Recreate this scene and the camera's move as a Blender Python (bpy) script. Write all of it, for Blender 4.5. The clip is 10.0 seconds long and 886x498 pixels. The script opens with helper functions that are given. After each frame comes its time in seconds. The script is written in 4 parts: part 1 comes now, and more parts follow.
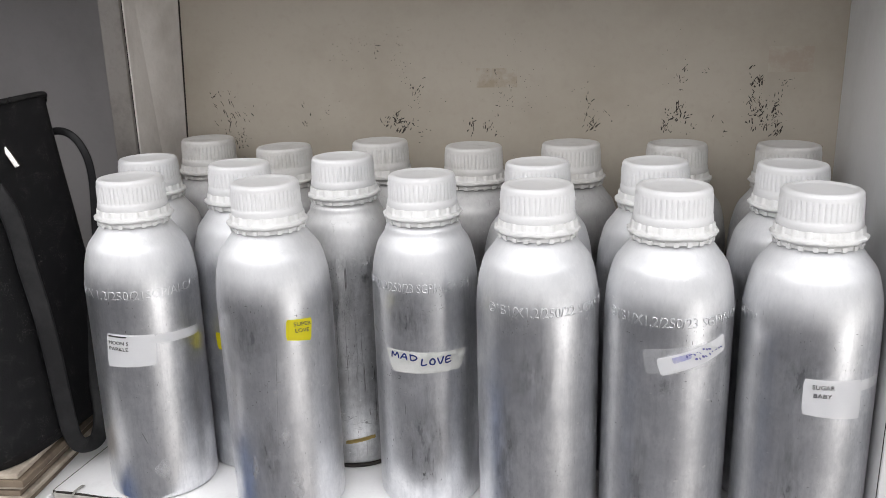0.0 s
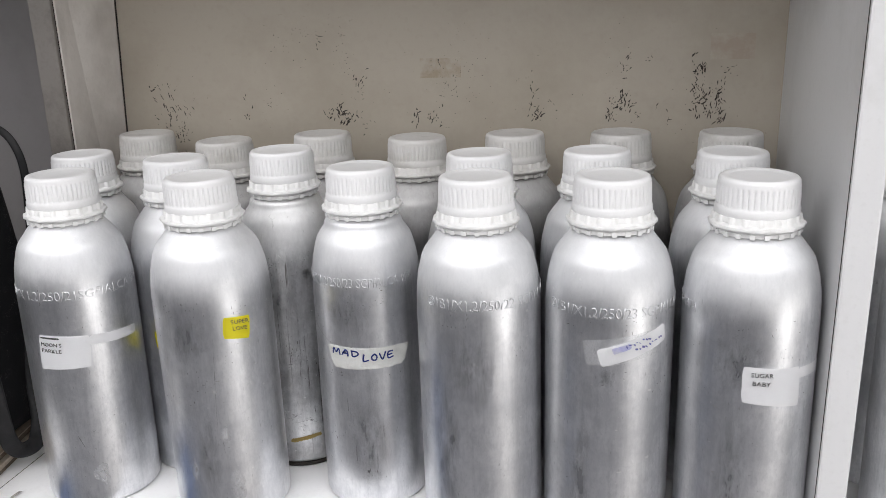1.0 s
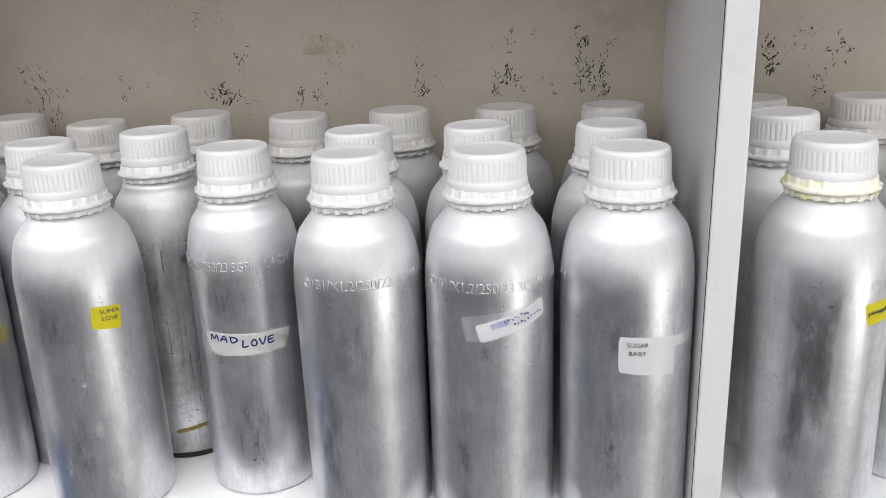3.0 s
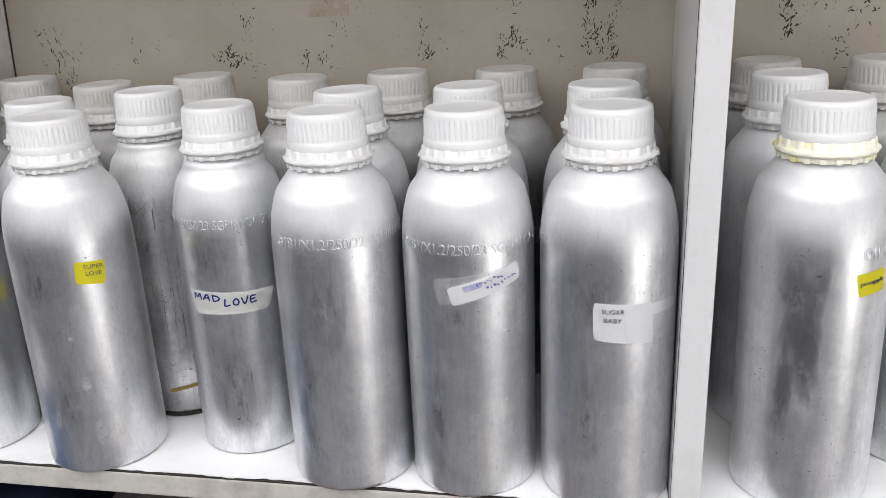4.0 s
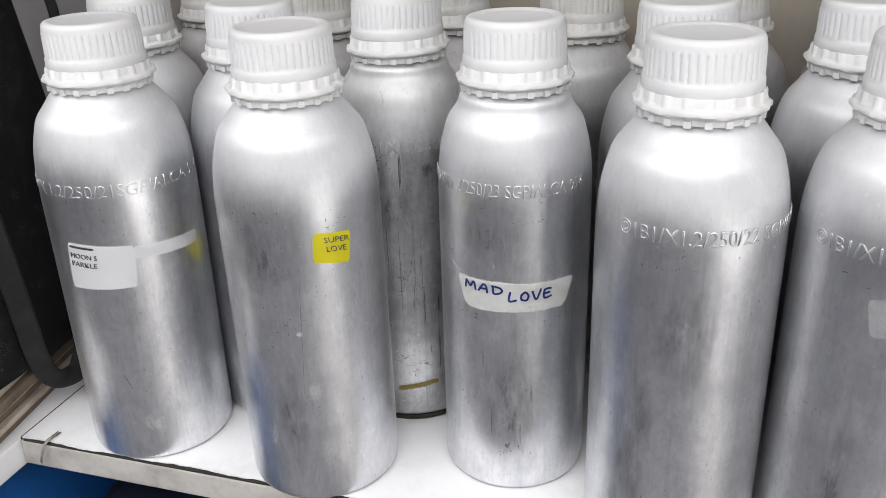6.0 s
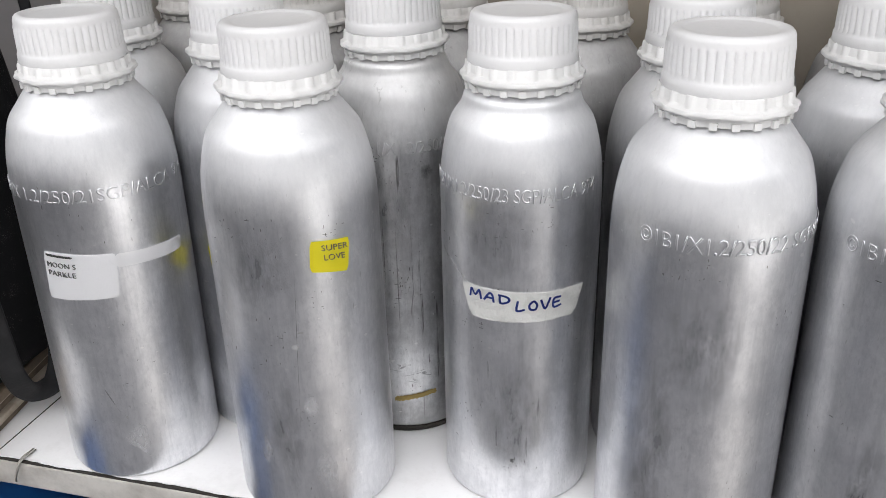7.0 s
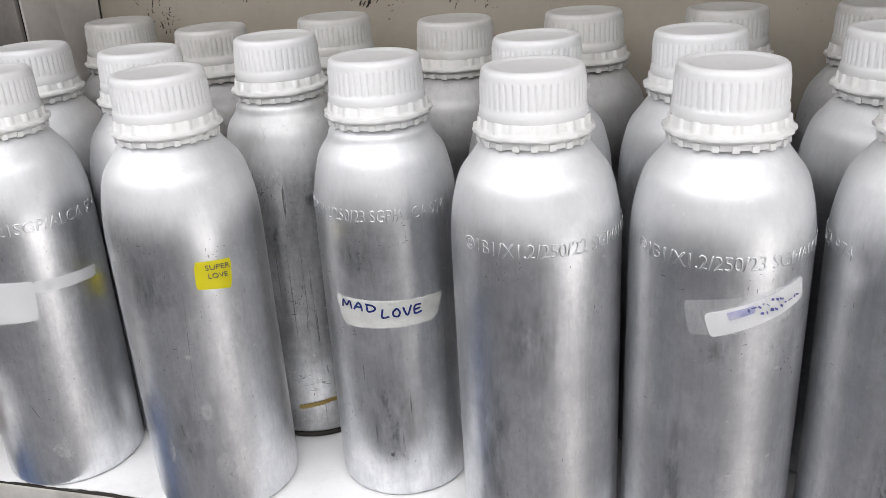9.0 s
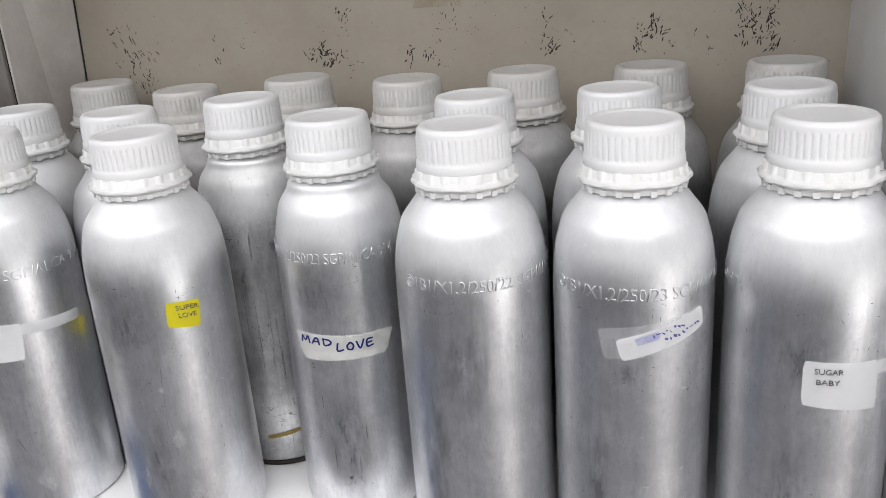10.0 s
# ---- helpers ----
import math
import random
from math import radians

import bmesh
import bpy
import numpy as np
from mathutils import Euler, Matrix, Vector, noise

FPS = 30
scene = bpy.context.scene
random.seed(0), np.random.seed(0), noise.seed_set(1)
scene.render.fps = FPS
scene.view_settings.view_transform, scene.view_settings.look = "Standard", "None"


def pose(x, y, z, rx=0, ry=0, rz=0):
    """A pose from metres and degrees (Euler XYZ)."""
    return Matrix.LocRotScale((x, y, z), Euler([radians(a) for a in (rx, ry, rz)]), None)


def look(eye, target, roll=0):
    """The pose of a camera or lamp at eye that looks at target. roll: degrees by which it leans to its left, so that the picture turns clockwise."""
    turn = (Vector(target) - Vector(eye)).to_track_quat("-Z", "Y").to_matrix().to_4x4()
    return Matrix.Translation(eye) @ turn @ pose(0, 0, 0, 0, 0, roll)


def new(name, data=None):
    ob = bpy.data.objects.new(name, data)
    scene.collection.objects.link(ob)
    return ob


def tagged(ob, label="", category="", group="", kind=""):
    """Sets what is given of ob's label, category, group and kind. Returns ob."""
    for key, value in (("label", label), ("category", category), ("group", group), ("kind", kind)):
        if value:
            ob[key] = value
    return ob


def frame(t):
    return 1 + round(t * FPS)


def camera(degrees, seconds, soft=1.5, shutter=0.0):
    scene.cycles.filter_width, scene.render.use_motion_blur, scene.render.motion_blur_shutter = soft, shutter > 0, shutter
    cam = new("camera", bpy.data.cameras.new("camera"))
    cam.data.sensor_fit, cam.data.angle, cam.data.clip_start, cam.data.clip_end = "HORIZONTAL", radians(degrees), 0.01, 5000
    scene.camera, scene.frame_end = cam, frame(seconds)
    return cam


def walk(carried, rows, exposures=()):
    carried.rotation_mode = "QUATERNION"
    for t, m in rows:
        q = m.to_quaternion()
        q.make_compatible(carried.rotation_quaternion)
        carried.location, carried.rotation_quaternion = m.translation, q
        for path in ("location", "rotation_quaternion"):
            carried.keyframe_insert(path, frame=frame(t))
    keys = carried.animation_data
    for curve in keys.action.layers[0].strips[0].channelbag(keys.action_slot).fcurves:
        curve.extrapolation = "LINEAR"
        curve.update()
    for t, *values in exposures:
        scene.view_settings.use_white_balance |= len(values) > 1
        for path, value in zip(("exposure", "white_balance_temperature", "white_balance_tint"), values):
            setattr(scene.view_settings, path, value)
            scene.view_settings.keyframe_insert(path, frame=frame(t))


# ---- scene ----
cam = camera(53.3, 10.0, soft=0.65)
METRES, EYE, TILT, LEAN, TURN = 0.5762, 1.1866, 0.0, 0.0, 14.4
ROWS = [
    (0.0, 0.0, 0.0, 0.0, -0.46, -15.72, 1.62),
    (0.5, 0.0207, 0.0122, -0.0038, -1.3, -16.2, 1.77),
    (1.0, 0.0366, 0.0167, -0.0045, -2.69, -16.32, 1.99),
    (1.5, 0.0555, 0.0228, -0.0064, -5.07, -16.28, 2.02),
    (2.0, 0.0706, 0.0273, -0.0075, -6.65, -16.41, 2.0),
    (2.5, 0.0871, 0.0299, -0.012, -7.84, -16.65, 2.17),
    (3.0, 0.0972, 0.0302, -0.0183, -7.69, -17.61, 2.29),
    (3.2, 0.1069, 0.0302, -0.0251, -7.33, -18.38, 2.26),
    (4.3, 0.2271, 0.0489, -0.0547, -0.2, -19.01, 2.65),
    (4.5, 0.2217, 0.0687, -0.0574, 1.82, -19.87, 2.61),
    (4.7, 0.1992, 0.1096, -0.0649, 3.43, -20.66, 2.94),
    (5.0, 0.1378, 0.1884, -0.0647, 4.15, -21.52, 3.07),
    (5.3, 0.0645, 0.2562, -0.0664, 3.69, -22.41, 2.78),
    (5.5, 0.0284, 0.2985, -0.0761, 3.93, -22.63, 2.82),
    (5.7, -0.0045, 0.3295, -0.0806, 3.86, -23.66, 2.46),
    (6.8, -0.0767, 0.4029, -0.0952, 1.11, -24.85, 1.22),
    (7.0, -0.0731, 0.4052, -0.0904, 1.17, -24.89, 1.32),
    (7.5, -0.0411, 0.3907, -0.0816, 1.68, -23.73, 1.81),
    (8.0, -0.0083, 0.3771, -0.0781, 1.29, -22.78, 2.2),
    (8.5, 0.0173, 0.349, -0.0791, 0.9, -23.13, 2.72),
    (9.0, 0.0545, 0.3018, -0.0735, 0.41, -22.36, 3.27),
    (9.5, 0.0842, 0.2595, -0.0614, -0.18, -21.59, 3.87),
    (10.0, 0.1069, 0.2154, -0.0461, -0.23, -19.66, 4.07),
]
walk(cam, [(t, pose(0, 0, EYE, TILT, LEAN, TURN) @ pose(METRES * x, METRES * y, METRES * z, 90 + pitch, roll, yaw)) for t, x, y, z, yaw, pitch, roll in ROWS])


# ---- light: a shop room with ceiling tubes and a bright doorway at the side ----
world = bpy.data.worlds.new("world")
scene.world = world
world.use_nodes = True
world.node_tree.nodes["Background"].inputs[0].default_value = (0.75, 0.85, 1.0, 1)
world.node_tree.nodes["Background"].inputs[1].default_value = 0.3
scene.view_settings.exposure = 0.0


def area_lamp(name, m, w, h, power, colour):
    d = bpy.data.lights.new(name, "AREA")
    d.shape, d.size, d.size_y, d.energy, d.color = "RECTANGLE", w, h, power, colour
    ob = new(name, d)
    ob.matrix_world = m
    return ob


area_lamp("ceiling_lamp", look((-0.10, -1.02, 2.47), (-0.10, -1.02, 0)), 3.8, 1.8, 82, (1.0, 0.99, 1.005))
area_lamp("doorway_light", look((2.02, -0.93, 0.62), (0, -0.93, 0.62)), 1.02, 1.20, 17, (1.0, 0.96, 0.92))

# sun added through the doorway: its floor patch brightens the bottles' lower reflections
sun = new("sun", bpy.data.lights.new("sun", "SUN"))
sun.data.energy, sun.data.angle, sun.data.color = 5.0, radians(0.5), (1.0, 0.93, 0.85)
sun.matrix_world = look((2.0, -0.93, 1.35), (1.0, -0.42, 0.0))

# ---- materials ----


def material(name):
    m = bpy.data.materials.new(name)
    m.use_nodes = True
    nt = m.node_tree
    return m, nt, nt.nodes["Principled BSDF"]


def node(nt, kind, **props):
    n = nt.nodes.new(kind)
    for k, v in props.items():
        n.inputs[k.replace("_", " ")].default_value = v
    return n


def ramp(nt, src, stops):
    r = nt.nodes.new("ShaderNodeValToRGB")
    while len(r.color_ramp.elements) < len(stops):
        r.color_ramp.elements.new(0.5)
    for e, (p, c) in zip(r.color_ramp.elements, stops):
        e.position = p
        e.color = (c, c, c, 1) if not isinstance(c, tuple) else (*c, 1)
    nt.links.new(src, r.inputs[0])
    return r.outputs[0]


def coords(nt, scale=(1, 1, 1), shift=True):
    """Object coordinates, scaled, moved by the object's random number."""
    tc = nt.nodes.new("ShaderNodeTexCoord")
    mp = nt.nodes.new("ShaderNodeMapping")
    mp.inputs["Scale"].default_value = scale
    nt.links.new(tc.outputs["Object"], mp.inputs[0])
    if shift:
        oi = nt.nodes.new("ShaderNodeObjectInfo")
        mul = nt.nodes.new("ShaderNodeMath")
        mul.operation = "MULTIPLY"
        mul.inputs[1].default_value = 37.0
        nt.links.new(oi.outputs["Random"], mul.inputs[0])
        nt.links.new(mul.outputs[0], mp.inputs["Location"])
    return mp.outputs[0]


def noise_out(nt, vec, scale, detail=4, rough=0.55):
    n = node(nt, "ShaderNodeTexNoise", Scale=scale, Detail=detail, Roughness=rough)
    nt.links.new(vec, n.inputs["Vector"])
    return n.outputs["Fac"]


def mix_colour(nt, fac, a, b):
    m = nt.nodes.new("ShaderNodeMix")
    m.data_type = "RGBA"
    for sock, v in ((m.inputs["Factor"], fac), (m.inputs[6], a), (m.inputs[7], b)):
        if isinstance(v, (int, float)):
            sock.default_value = v
        elif isinstance(v, tuple):
            sock.default_value = (*v, 1)
        else:
            nt.links.new(v, sock)
    return m.outputs[2]


def bump(nt, b, height, strength, distance):
    n = node(nt, "ShaderNodeBump", Strength=strength, Distance=distance)
    nt.links.new(height, n.inputs["Height"])
    nt.links.new(n.outputs[0], b.inputs["Normal"])


def painted(name, colour, dirt, scale=6.0, rough=0.5, fine=180.0, relief=0.0006, lo=0.45, hi=0.75):
    """Paint or plastic with stains and fine grain."""
    m, nt, b = material(name)
    v = coords(nt)
    stain = ramp(nt, noise_out(nt, v, scale, 8, 0.65), [(lo, 0.0), (hi, 1.0)])
    c = mix_colour(nt, stain, colour, dirt)
    grain = noise_out(nt, v, fine, 3)
    c2 = mix_colour(nt, ramp(nt, grain, [(0.55, 0.0), (0.85, 0.35)]), c, dirt)
    nt.links.new(c2, b.inputs["Base Color"])
    b.inputs["Roughness"].default_value = rough
    bump(nt, b, grain, 0.35, relief)
    return m


def aluminium(name, base, stain_colour, lo, hi, rough, cracks=0.0, shoulder=(0.62, 0.625, 0.635)):
    m, nt, b = material(name)
    v = coords(nt)
    vs = coords(nt, (1, 1, 0.07))
    vm = coords(nt, (1, 1, 0.5))
    cloud = ramp(nt, noise_out(nt, v, 20, 9, 0.72), [(lo, 0.0), (hi, 1.0)])
    mottle = ramp(nt, noise_out(nt, vm, 110, 6, 0.7), [(0.42, 0.0), (0.72, 0.36)])
    blotch = ramp(nt, noise_out(nt, coords(nt, (1, 1, 0.45)), 42, 8, 0.8), [(0.50, 0.0), (0.62, 0.40)])
    streak = noise_out(nt, vs, 300, 5, 0.65)
    c = mix_colour(nt, cloud, base, stain_colour)
    c = mix_colour(nt, mottle, c, stain_colour)
    c = mix_colour(nt, blotch, c, stain_colour)
    grit = ramp(nt, noise_out(nt, coords(nt, (1, 1, 0.5)), 420, 4, 0.75), [(0.50, 0.0), (0.72, 0.45)])
    c = mix_colour(nt, grit, c, stain_colour)
    c = mix_colour(nt, ramp(nt, streak, [(0.48, 0.0), (0.78, 0.5)]), c, stain_colour)
    speck = ramp(nt, noise_out(nt, coords(nt, (1, 1, 0.3)), 520, 2, 0.5), [(0.71, 0.0), (0.76, 0.28)])
    c = mix_colour(nt, speck, c, (0.20, 0.19, 0.19))
    nick = ramp(nt, noise_out(nt, coords(nt, (0.6, 0.6, 1.0)), 330, 1, 0.4), [(0.765, 0.0), (0.785, 0.6)])
    c = mix_colour(nt, nick, c, (0.93, 0.93, 0.93))
    if cracks:
        line = ramp(nt, noise_out(nt, coords(nt, (1, 1, 0.05)), 150, 3, 0.6), [(0.655, 0.0), (0.68, cracks), (0.70, 0.0)])
        c = mix_colour(nt, line, c, (0.06, 0.055, 0.05))
    # the shoulder's reflection of the ceiling is put into its colour; also matt there
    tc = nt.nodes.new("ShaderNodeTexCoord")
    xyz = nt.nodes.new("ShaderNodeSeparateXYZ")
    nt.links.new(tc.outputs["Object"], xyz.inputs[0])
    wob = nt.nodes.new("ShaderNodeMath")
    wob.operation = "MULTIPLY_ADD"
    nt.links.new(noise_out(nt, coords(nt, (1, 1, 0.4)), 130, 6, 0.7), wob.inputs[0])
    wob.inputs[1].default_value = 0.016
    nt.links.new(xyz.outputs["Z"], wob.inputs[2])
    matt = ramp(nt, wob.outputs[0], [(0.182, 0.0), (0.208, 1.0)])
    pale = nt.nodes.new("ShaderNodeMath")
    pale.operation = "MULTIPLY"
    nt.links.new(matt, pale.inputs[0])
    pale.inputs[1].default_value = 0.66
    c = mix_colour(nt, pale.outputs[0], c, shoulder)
    nt.links.new(c, b.inputs["Base Color"])
    met = nt.nodes.new("ShaderNodeMapRange")
    met.inputs["To Min"].default_value, met.inputs["To Max"].default_value = 0.97, 0.74
    nt.links.new(matt, met.inputs["Value"])
    nt.links.new(met.outputs[0], b.inputs["Metallic"])
    r = nt.nodes.new("ShaderNodeMapRange")
    r.inputs["To Min"].default_value, r.inputs["To Max"].default_value = rough - 0.06, rough + 0.10
    nt.links.new(noise_out(nt, v, 60, 7, 0.75), r.inputs["Value"])
    sand = nt.nodes.new("ShaderNodeMath")
    sand.operation = "MULTIPLY_ADD"
    nt.links.new(matt, sand.inputs[0])
    sand.inputs[1].default_value = 0.22
    nt.links.new(r.outputs[0], sand.inputs[2])
    nt.links.new(sand.outputs[0], b.inputs["Roughness"])
    # drawn along its length, so that gloss spreads sideways
    tan = nt.nodes.new("ShaderNodeTangent")
    tan.direction_type, tan.axis = "RADIAL", "Z"
    nt.links.new(tan.outputs[0], b.inputs["Tangent"])
    b.inputs["Anisotropic"].default_value = 0.6
    bump(nt, b, streak, 0.10, 0.0003)
    return m


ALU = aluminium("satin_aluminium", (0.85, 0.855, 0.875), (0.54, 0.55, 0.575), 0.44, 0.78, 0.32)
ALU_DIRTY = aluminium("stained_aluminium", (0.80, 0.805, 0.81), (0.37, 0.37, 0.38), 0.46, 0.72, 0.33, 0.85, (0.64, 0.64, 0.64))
# back-row copy of ALU: the upper shelf's shade is put into its colour
ALU_BACK = aluminium("shaded_back_aluminium", (0.68, 0.68, 0.685), (0.33, 0.325, 0.325), 0.44, 0.72, 0.34, 0.45, (0.33, 0.325, 0.32))
CAP = painted("white_cap_plastic", (0.70, 0.70, 0.705), (0.58, 0.58, 0.575), 30, 0.42, 400, 0.0002, 0.55, 0.85)
# back-row caps: dirt, plus the shelf's shade in the colour
CAP_SHADED = painted("shaded_dirty_cap_plastic", (0.52, 0.51, 0.495), (0.34, 0.325, 0.30), 40, 0.55, 300, 0.0003, 0.5, 0.8)
RING = painted("white_ring_plastic", (0.69, 0.69, 0.685), (0.54, 0.53, 0.505), 60, 0.45, 400, 0.0002, 0.55, 0.85)
RING_YELLOW = painted("oil_stained_ring_plastic", (0.80, 0.79, 0.68), (0.78, 0.74, 0.30), 45, 0.45, 400, 0.0002, 0.5, 0.62)
WALL = painted("beige_wall_paint", (0.375, 0.337, 0.283), (0.30, 0.262, 0.212), 7, 0.6, 160, 0.0006)
WALL_GREY = painted("grey_panel_paint", (0.155, 0.147, 0.147), (0.118, 0.113, 0.11), 9, 0.6, 200, 0.0005)
TAUPE = painted("taupe_strip_paint", (0.15, 0.138, 0.126), (0.085, 0.077, 0.068), 30, 0.6, 220, 0.0006, 0.48, 0.72)
BATTEN = painted("batten_paint", (0.66, 0.63, 0.60), (0.46, 0.43, 0.40), 12, 0.55, 200, 0.0006)
SHELF = painted("cream_board_paint", (0.47, 0.455, 0.425), (0.27, 0.25, 0.225), 26, 0.5, 240, 0.0005, 0.46, 0.74)
SHEET = painted("white_shelf_liner", (0.80, 0.80, 0.805), (0.66, 0.655, 0.65), 24, 0.45, 300, 0.0003, 0.55, 0.82)
DIVIDER = painted("white_laminate", (0.60, 0.60, 0.605), (0.48, 0.475, 0.47), 10, 0.35, 260, 0.0003, 0.5, 0.8)
ROOM = painted("room_wall_paint", (0.72, 0.72, 0.72), (0.64, 0.64, 0.64), 2, 0.7, 60, 0.001)
ADDED_DADO = painted("added_dado_dark", (0.10, 0.10, 0.11), (0.07, 0.07, 0.08), 2, 0.6, 60, 0.001)
CEIL = painted("ceiling_paint", (0.80, 0.80, 0.79), (0.72, 0.71, 0.70), 2, 0.8, 60, 0.001)
FLOOR = painted("grey_floor_tile", (0.155, 0.155, 0.163), (0.115, 0.115, 0.12), 3, 0.35, 60, 0.001)
LABEL_WHITE = painted("white_paper_label", (0.90, 0.90, 0.91), (0.80, 0.80, 0.81), 60, 0.5, 900, 0.0001, 0.6, 0.9)
LABEL_TAPE = painted("masking_tape", (0.82, 0.82, 0.80), (0.68, 0.68, 0.66), 90, 0.5, 700, 0.0004, 0.5, 0.8)
LABEL_YELLOW = painted("yellow_paper_label", (0.88, 0.80, 0.02), (0.80, 0.70, 0.02), 60, 0.45, 900, 0.0001, 0.6, 0.9)
CHIP = painted("bare_wood_chip", (0.035, 0.028, 0.022), (0.02, 0.016, 0.013), 200, 0.8, 900, 0.0002)
GAP = painted("dark_gap", (0.02, 0.018, 0.016), (0.03, 0.025, 0.02), 50, 0.9, 300, 0.0002)
STACK = painted("old_cardboard", (0.18, 0.14, 0.10), (0.07, 0.05, 0.04), 30, 0.8, 250, 0.0006)
STACK_LIGHT = painted("pale_board", (0.46, 0.40, 0.33), (0.22, 0.18, 0.135), 30, 0.8, 250, 0.0006)
INK_BLACK = painted("black_ink", (0.07, 0.07, 0.07), (0.14, 0.14, 0.14), 300, 0.6, 900, 0.0001)
INK_BLUE = painted("blue_ink", (0.012, 0.03, 0.20), (0.05, 0.08, 0.32), 200, 0.6, 900, 0.0001)
INK_FAINT = painted("faded_blue_ink", (0.12, 0.13, 0.42), (0.30, 0.31, 0.56), 500, 0.6, 900, 0.0001)
INK_SMEAR = painted("smeared_ink", (0.54, 0.54, 0.80), (0.74, 0.74, 0.82), 150, 0.6, 900, 0.0001, 0.4, 0.7)
TAPE_BROWN = painted("yellowed_tape", (0.50, 0.38, 0.13), (0.36, 0.26, 0.10), 120, 0.5, 700, 0.0002)
BLUE_PLASTIC = painted("blue_plastic", (0.02, 0.13, 0.42), (0.012, 0.07, 0.26), 12, 0.28, 300, 0.0004)
NAVY_CLOTH = painted("navy_cloth", (0.006, 0.009, 0.020), (0.010, 0.013, 0.028), 30, 0.85, 700, 0.0006)
GREY_CLOTH = painted("grey_crumpled_plastic", (0.17, 0.155, 0.155), (0.08, 0.075, 0.075), 25, 0.5, 400, 0.001)
RED_CLOTH = painted("dark_red_cloth", (0.085, 0.008, 0.013), (0.045, 0.006, 0.009), 25, 0.8, 700, 0.0006)
LEATHER = painted("black_leather", (0.016, 0.016, 0.017), (0.03, 0.03, 0.031), 40, 0.42, 600, 0.0006)


def glitter_cloth():
    m, nt, b = material("black_glitter_cloth")
    v = coords(nt)
    spark = ramp(nt, noise_out(nt, v, 1500, 1, 0.5), [(0.64, 0.0), (0.70, 1.0)])
    patch = ramp(nt, noise_out(nt, v, 70, 4, 0.6), [(0.48, 0.0), (0.62, 1.0)])
    mul = nt.nodes.new("ShaderNodeMath")
    mul.operation = "MULTIPLY"
    nt.links.new(spark, mul.inputs[0])
    nt.links.new(patch, mul.inputs[1])
    nt.links.new(mix_colour(nt, mul.outputs[0], (0.011, 0.011, 0.012), (0.15, 0.148, 0.14)), b.inputs["Base Color"])
    b.inputs["Roughness"].default_value = 0.75
    bump(nt, b, noise_out(nt, v, 500, 3), 0.5, 0.0006)
    return m


GLITTER = glitter_cloth()
for dull in (GLITTER, LEATHER, RED_CLOTH, NAVY_CLOTH):
    dull.node_tree.nodes["Principled BSDF"].inputs["Specular IOR Level"].default_value = 0.15
METAL, _nt, _b = material("nickel_zip_pull")
_b.inputs["Base Color"].default_value = (0.75, 0.74, 0.70, 1)
_b.inputs["Metallic"].default_value = 1.0
_b.inputs["Roughness"].default_value = 0.2
CLEAR, _nt, _b = material("clear_tape")
_b.inputs["Base Color"].default_value = (0.9, 0.9, 0.9, 1)
_b.inputs["Roughness"].default_value = 0.25
_b.inputs["Alpha"].default_value = 0.10


def stain_material(name, colour, metal, rough, lo, hi, most, tall=0.6):
    m, nt, b = material(name)
    v = coords(nt)
    b.inputs["Base Color"].default_value = (*colour, 1)
    b.inputs["Metallic"].default_value, b.inputs["Roughness"].default_value = metal, rough
    a = ramp(nt, noise_out(nt, coords(nt, (1, 1, tall)), 140, 6, 0.7), [(lo, 0.0), (hi, most)])
    fade = nt.nodes.new("ShaderNodeAttribute")
    fade.attribute_name = "fade"
    mul = nt.nodes.new("ShaderNodeMath")
    mul.operation = "MULTIPLY"
    nt.links.new(a, mul.inputs[0])
    nt.links.new(fade.outputs["Fac"], mul.inputs[1])
    nt.links.new(mul.outputs[0], b.inputs["Alpha"])
    return m


# dark blots: real stains, and the dark room's reflection painted on front bottles
DARK_STAIN_REFLECTION = stain_material("dark_stain_and_reflection", (0.44, 0.445, 0.46), 1.0, 0.36, 0.34, 0.62, 0.58, 0.3)
STAIN_EDGED = stain_material("edged_oxide_stain", (0.30, 0.295, 0.305), 1.0, 0.42, 0.20, 0.50, 0.60, 0.5)
STAIN_LIGHT = stain_material("pale_water_stain", (0.68, 0.68, 0.69), 0.6, 0.50, 0.36, 0.58, 0.50)
SCRATCH_DARK = stain_material("dark_scratch", (0.07, 0.07, 0.07), 0.3, 0.7, 0.34, 0.62, 0.75)
SCRATCH_LIGHT = stain_material("bright_scratch", (0.90, 0.90, 0.90), 0.8, 0.4, 0.20, 0.35, 0.9)

NICK_DARK = painted("dark_nick", (0.13, 0.13, 0.135), (0.07, 0.07, 0.07), 200, 0.6, 900, 0.0001)
NICK_LIGHT = painted("bright_nick", (0.72, 0.72, 0.73), (0.6, 0.6, 0.6), 200, 0.4, 900, 0.0001)

# ---- mesh helpers ----


def link(name, bm, mat, parent=None, label="", smooth=False):
    me = bpy.data.meshes.new(name)
    bmesh.ops.recalc_face_normals(bm, faces=bm.faces)
    bm.to_mesh(me)
    bm.free()
    return link_mesh(name, me, mat, parent, label, smooth)


def link_mesh(name, me, mat, parent=None, label="", smooth=False):
    if not me.materials:
        me.materials.append(mat)
    if smooth:
        for p in me.polygons:
            p.use_smooth = True
    ob = new(name, me)
    if parent:
        ob.parent = parent
    if label:
        tagged(ob, label)
    return ob


def part(name, bm, material_, parent, label="", smooth=False):
    return link(name, bm, material_, parent, label, smooth)


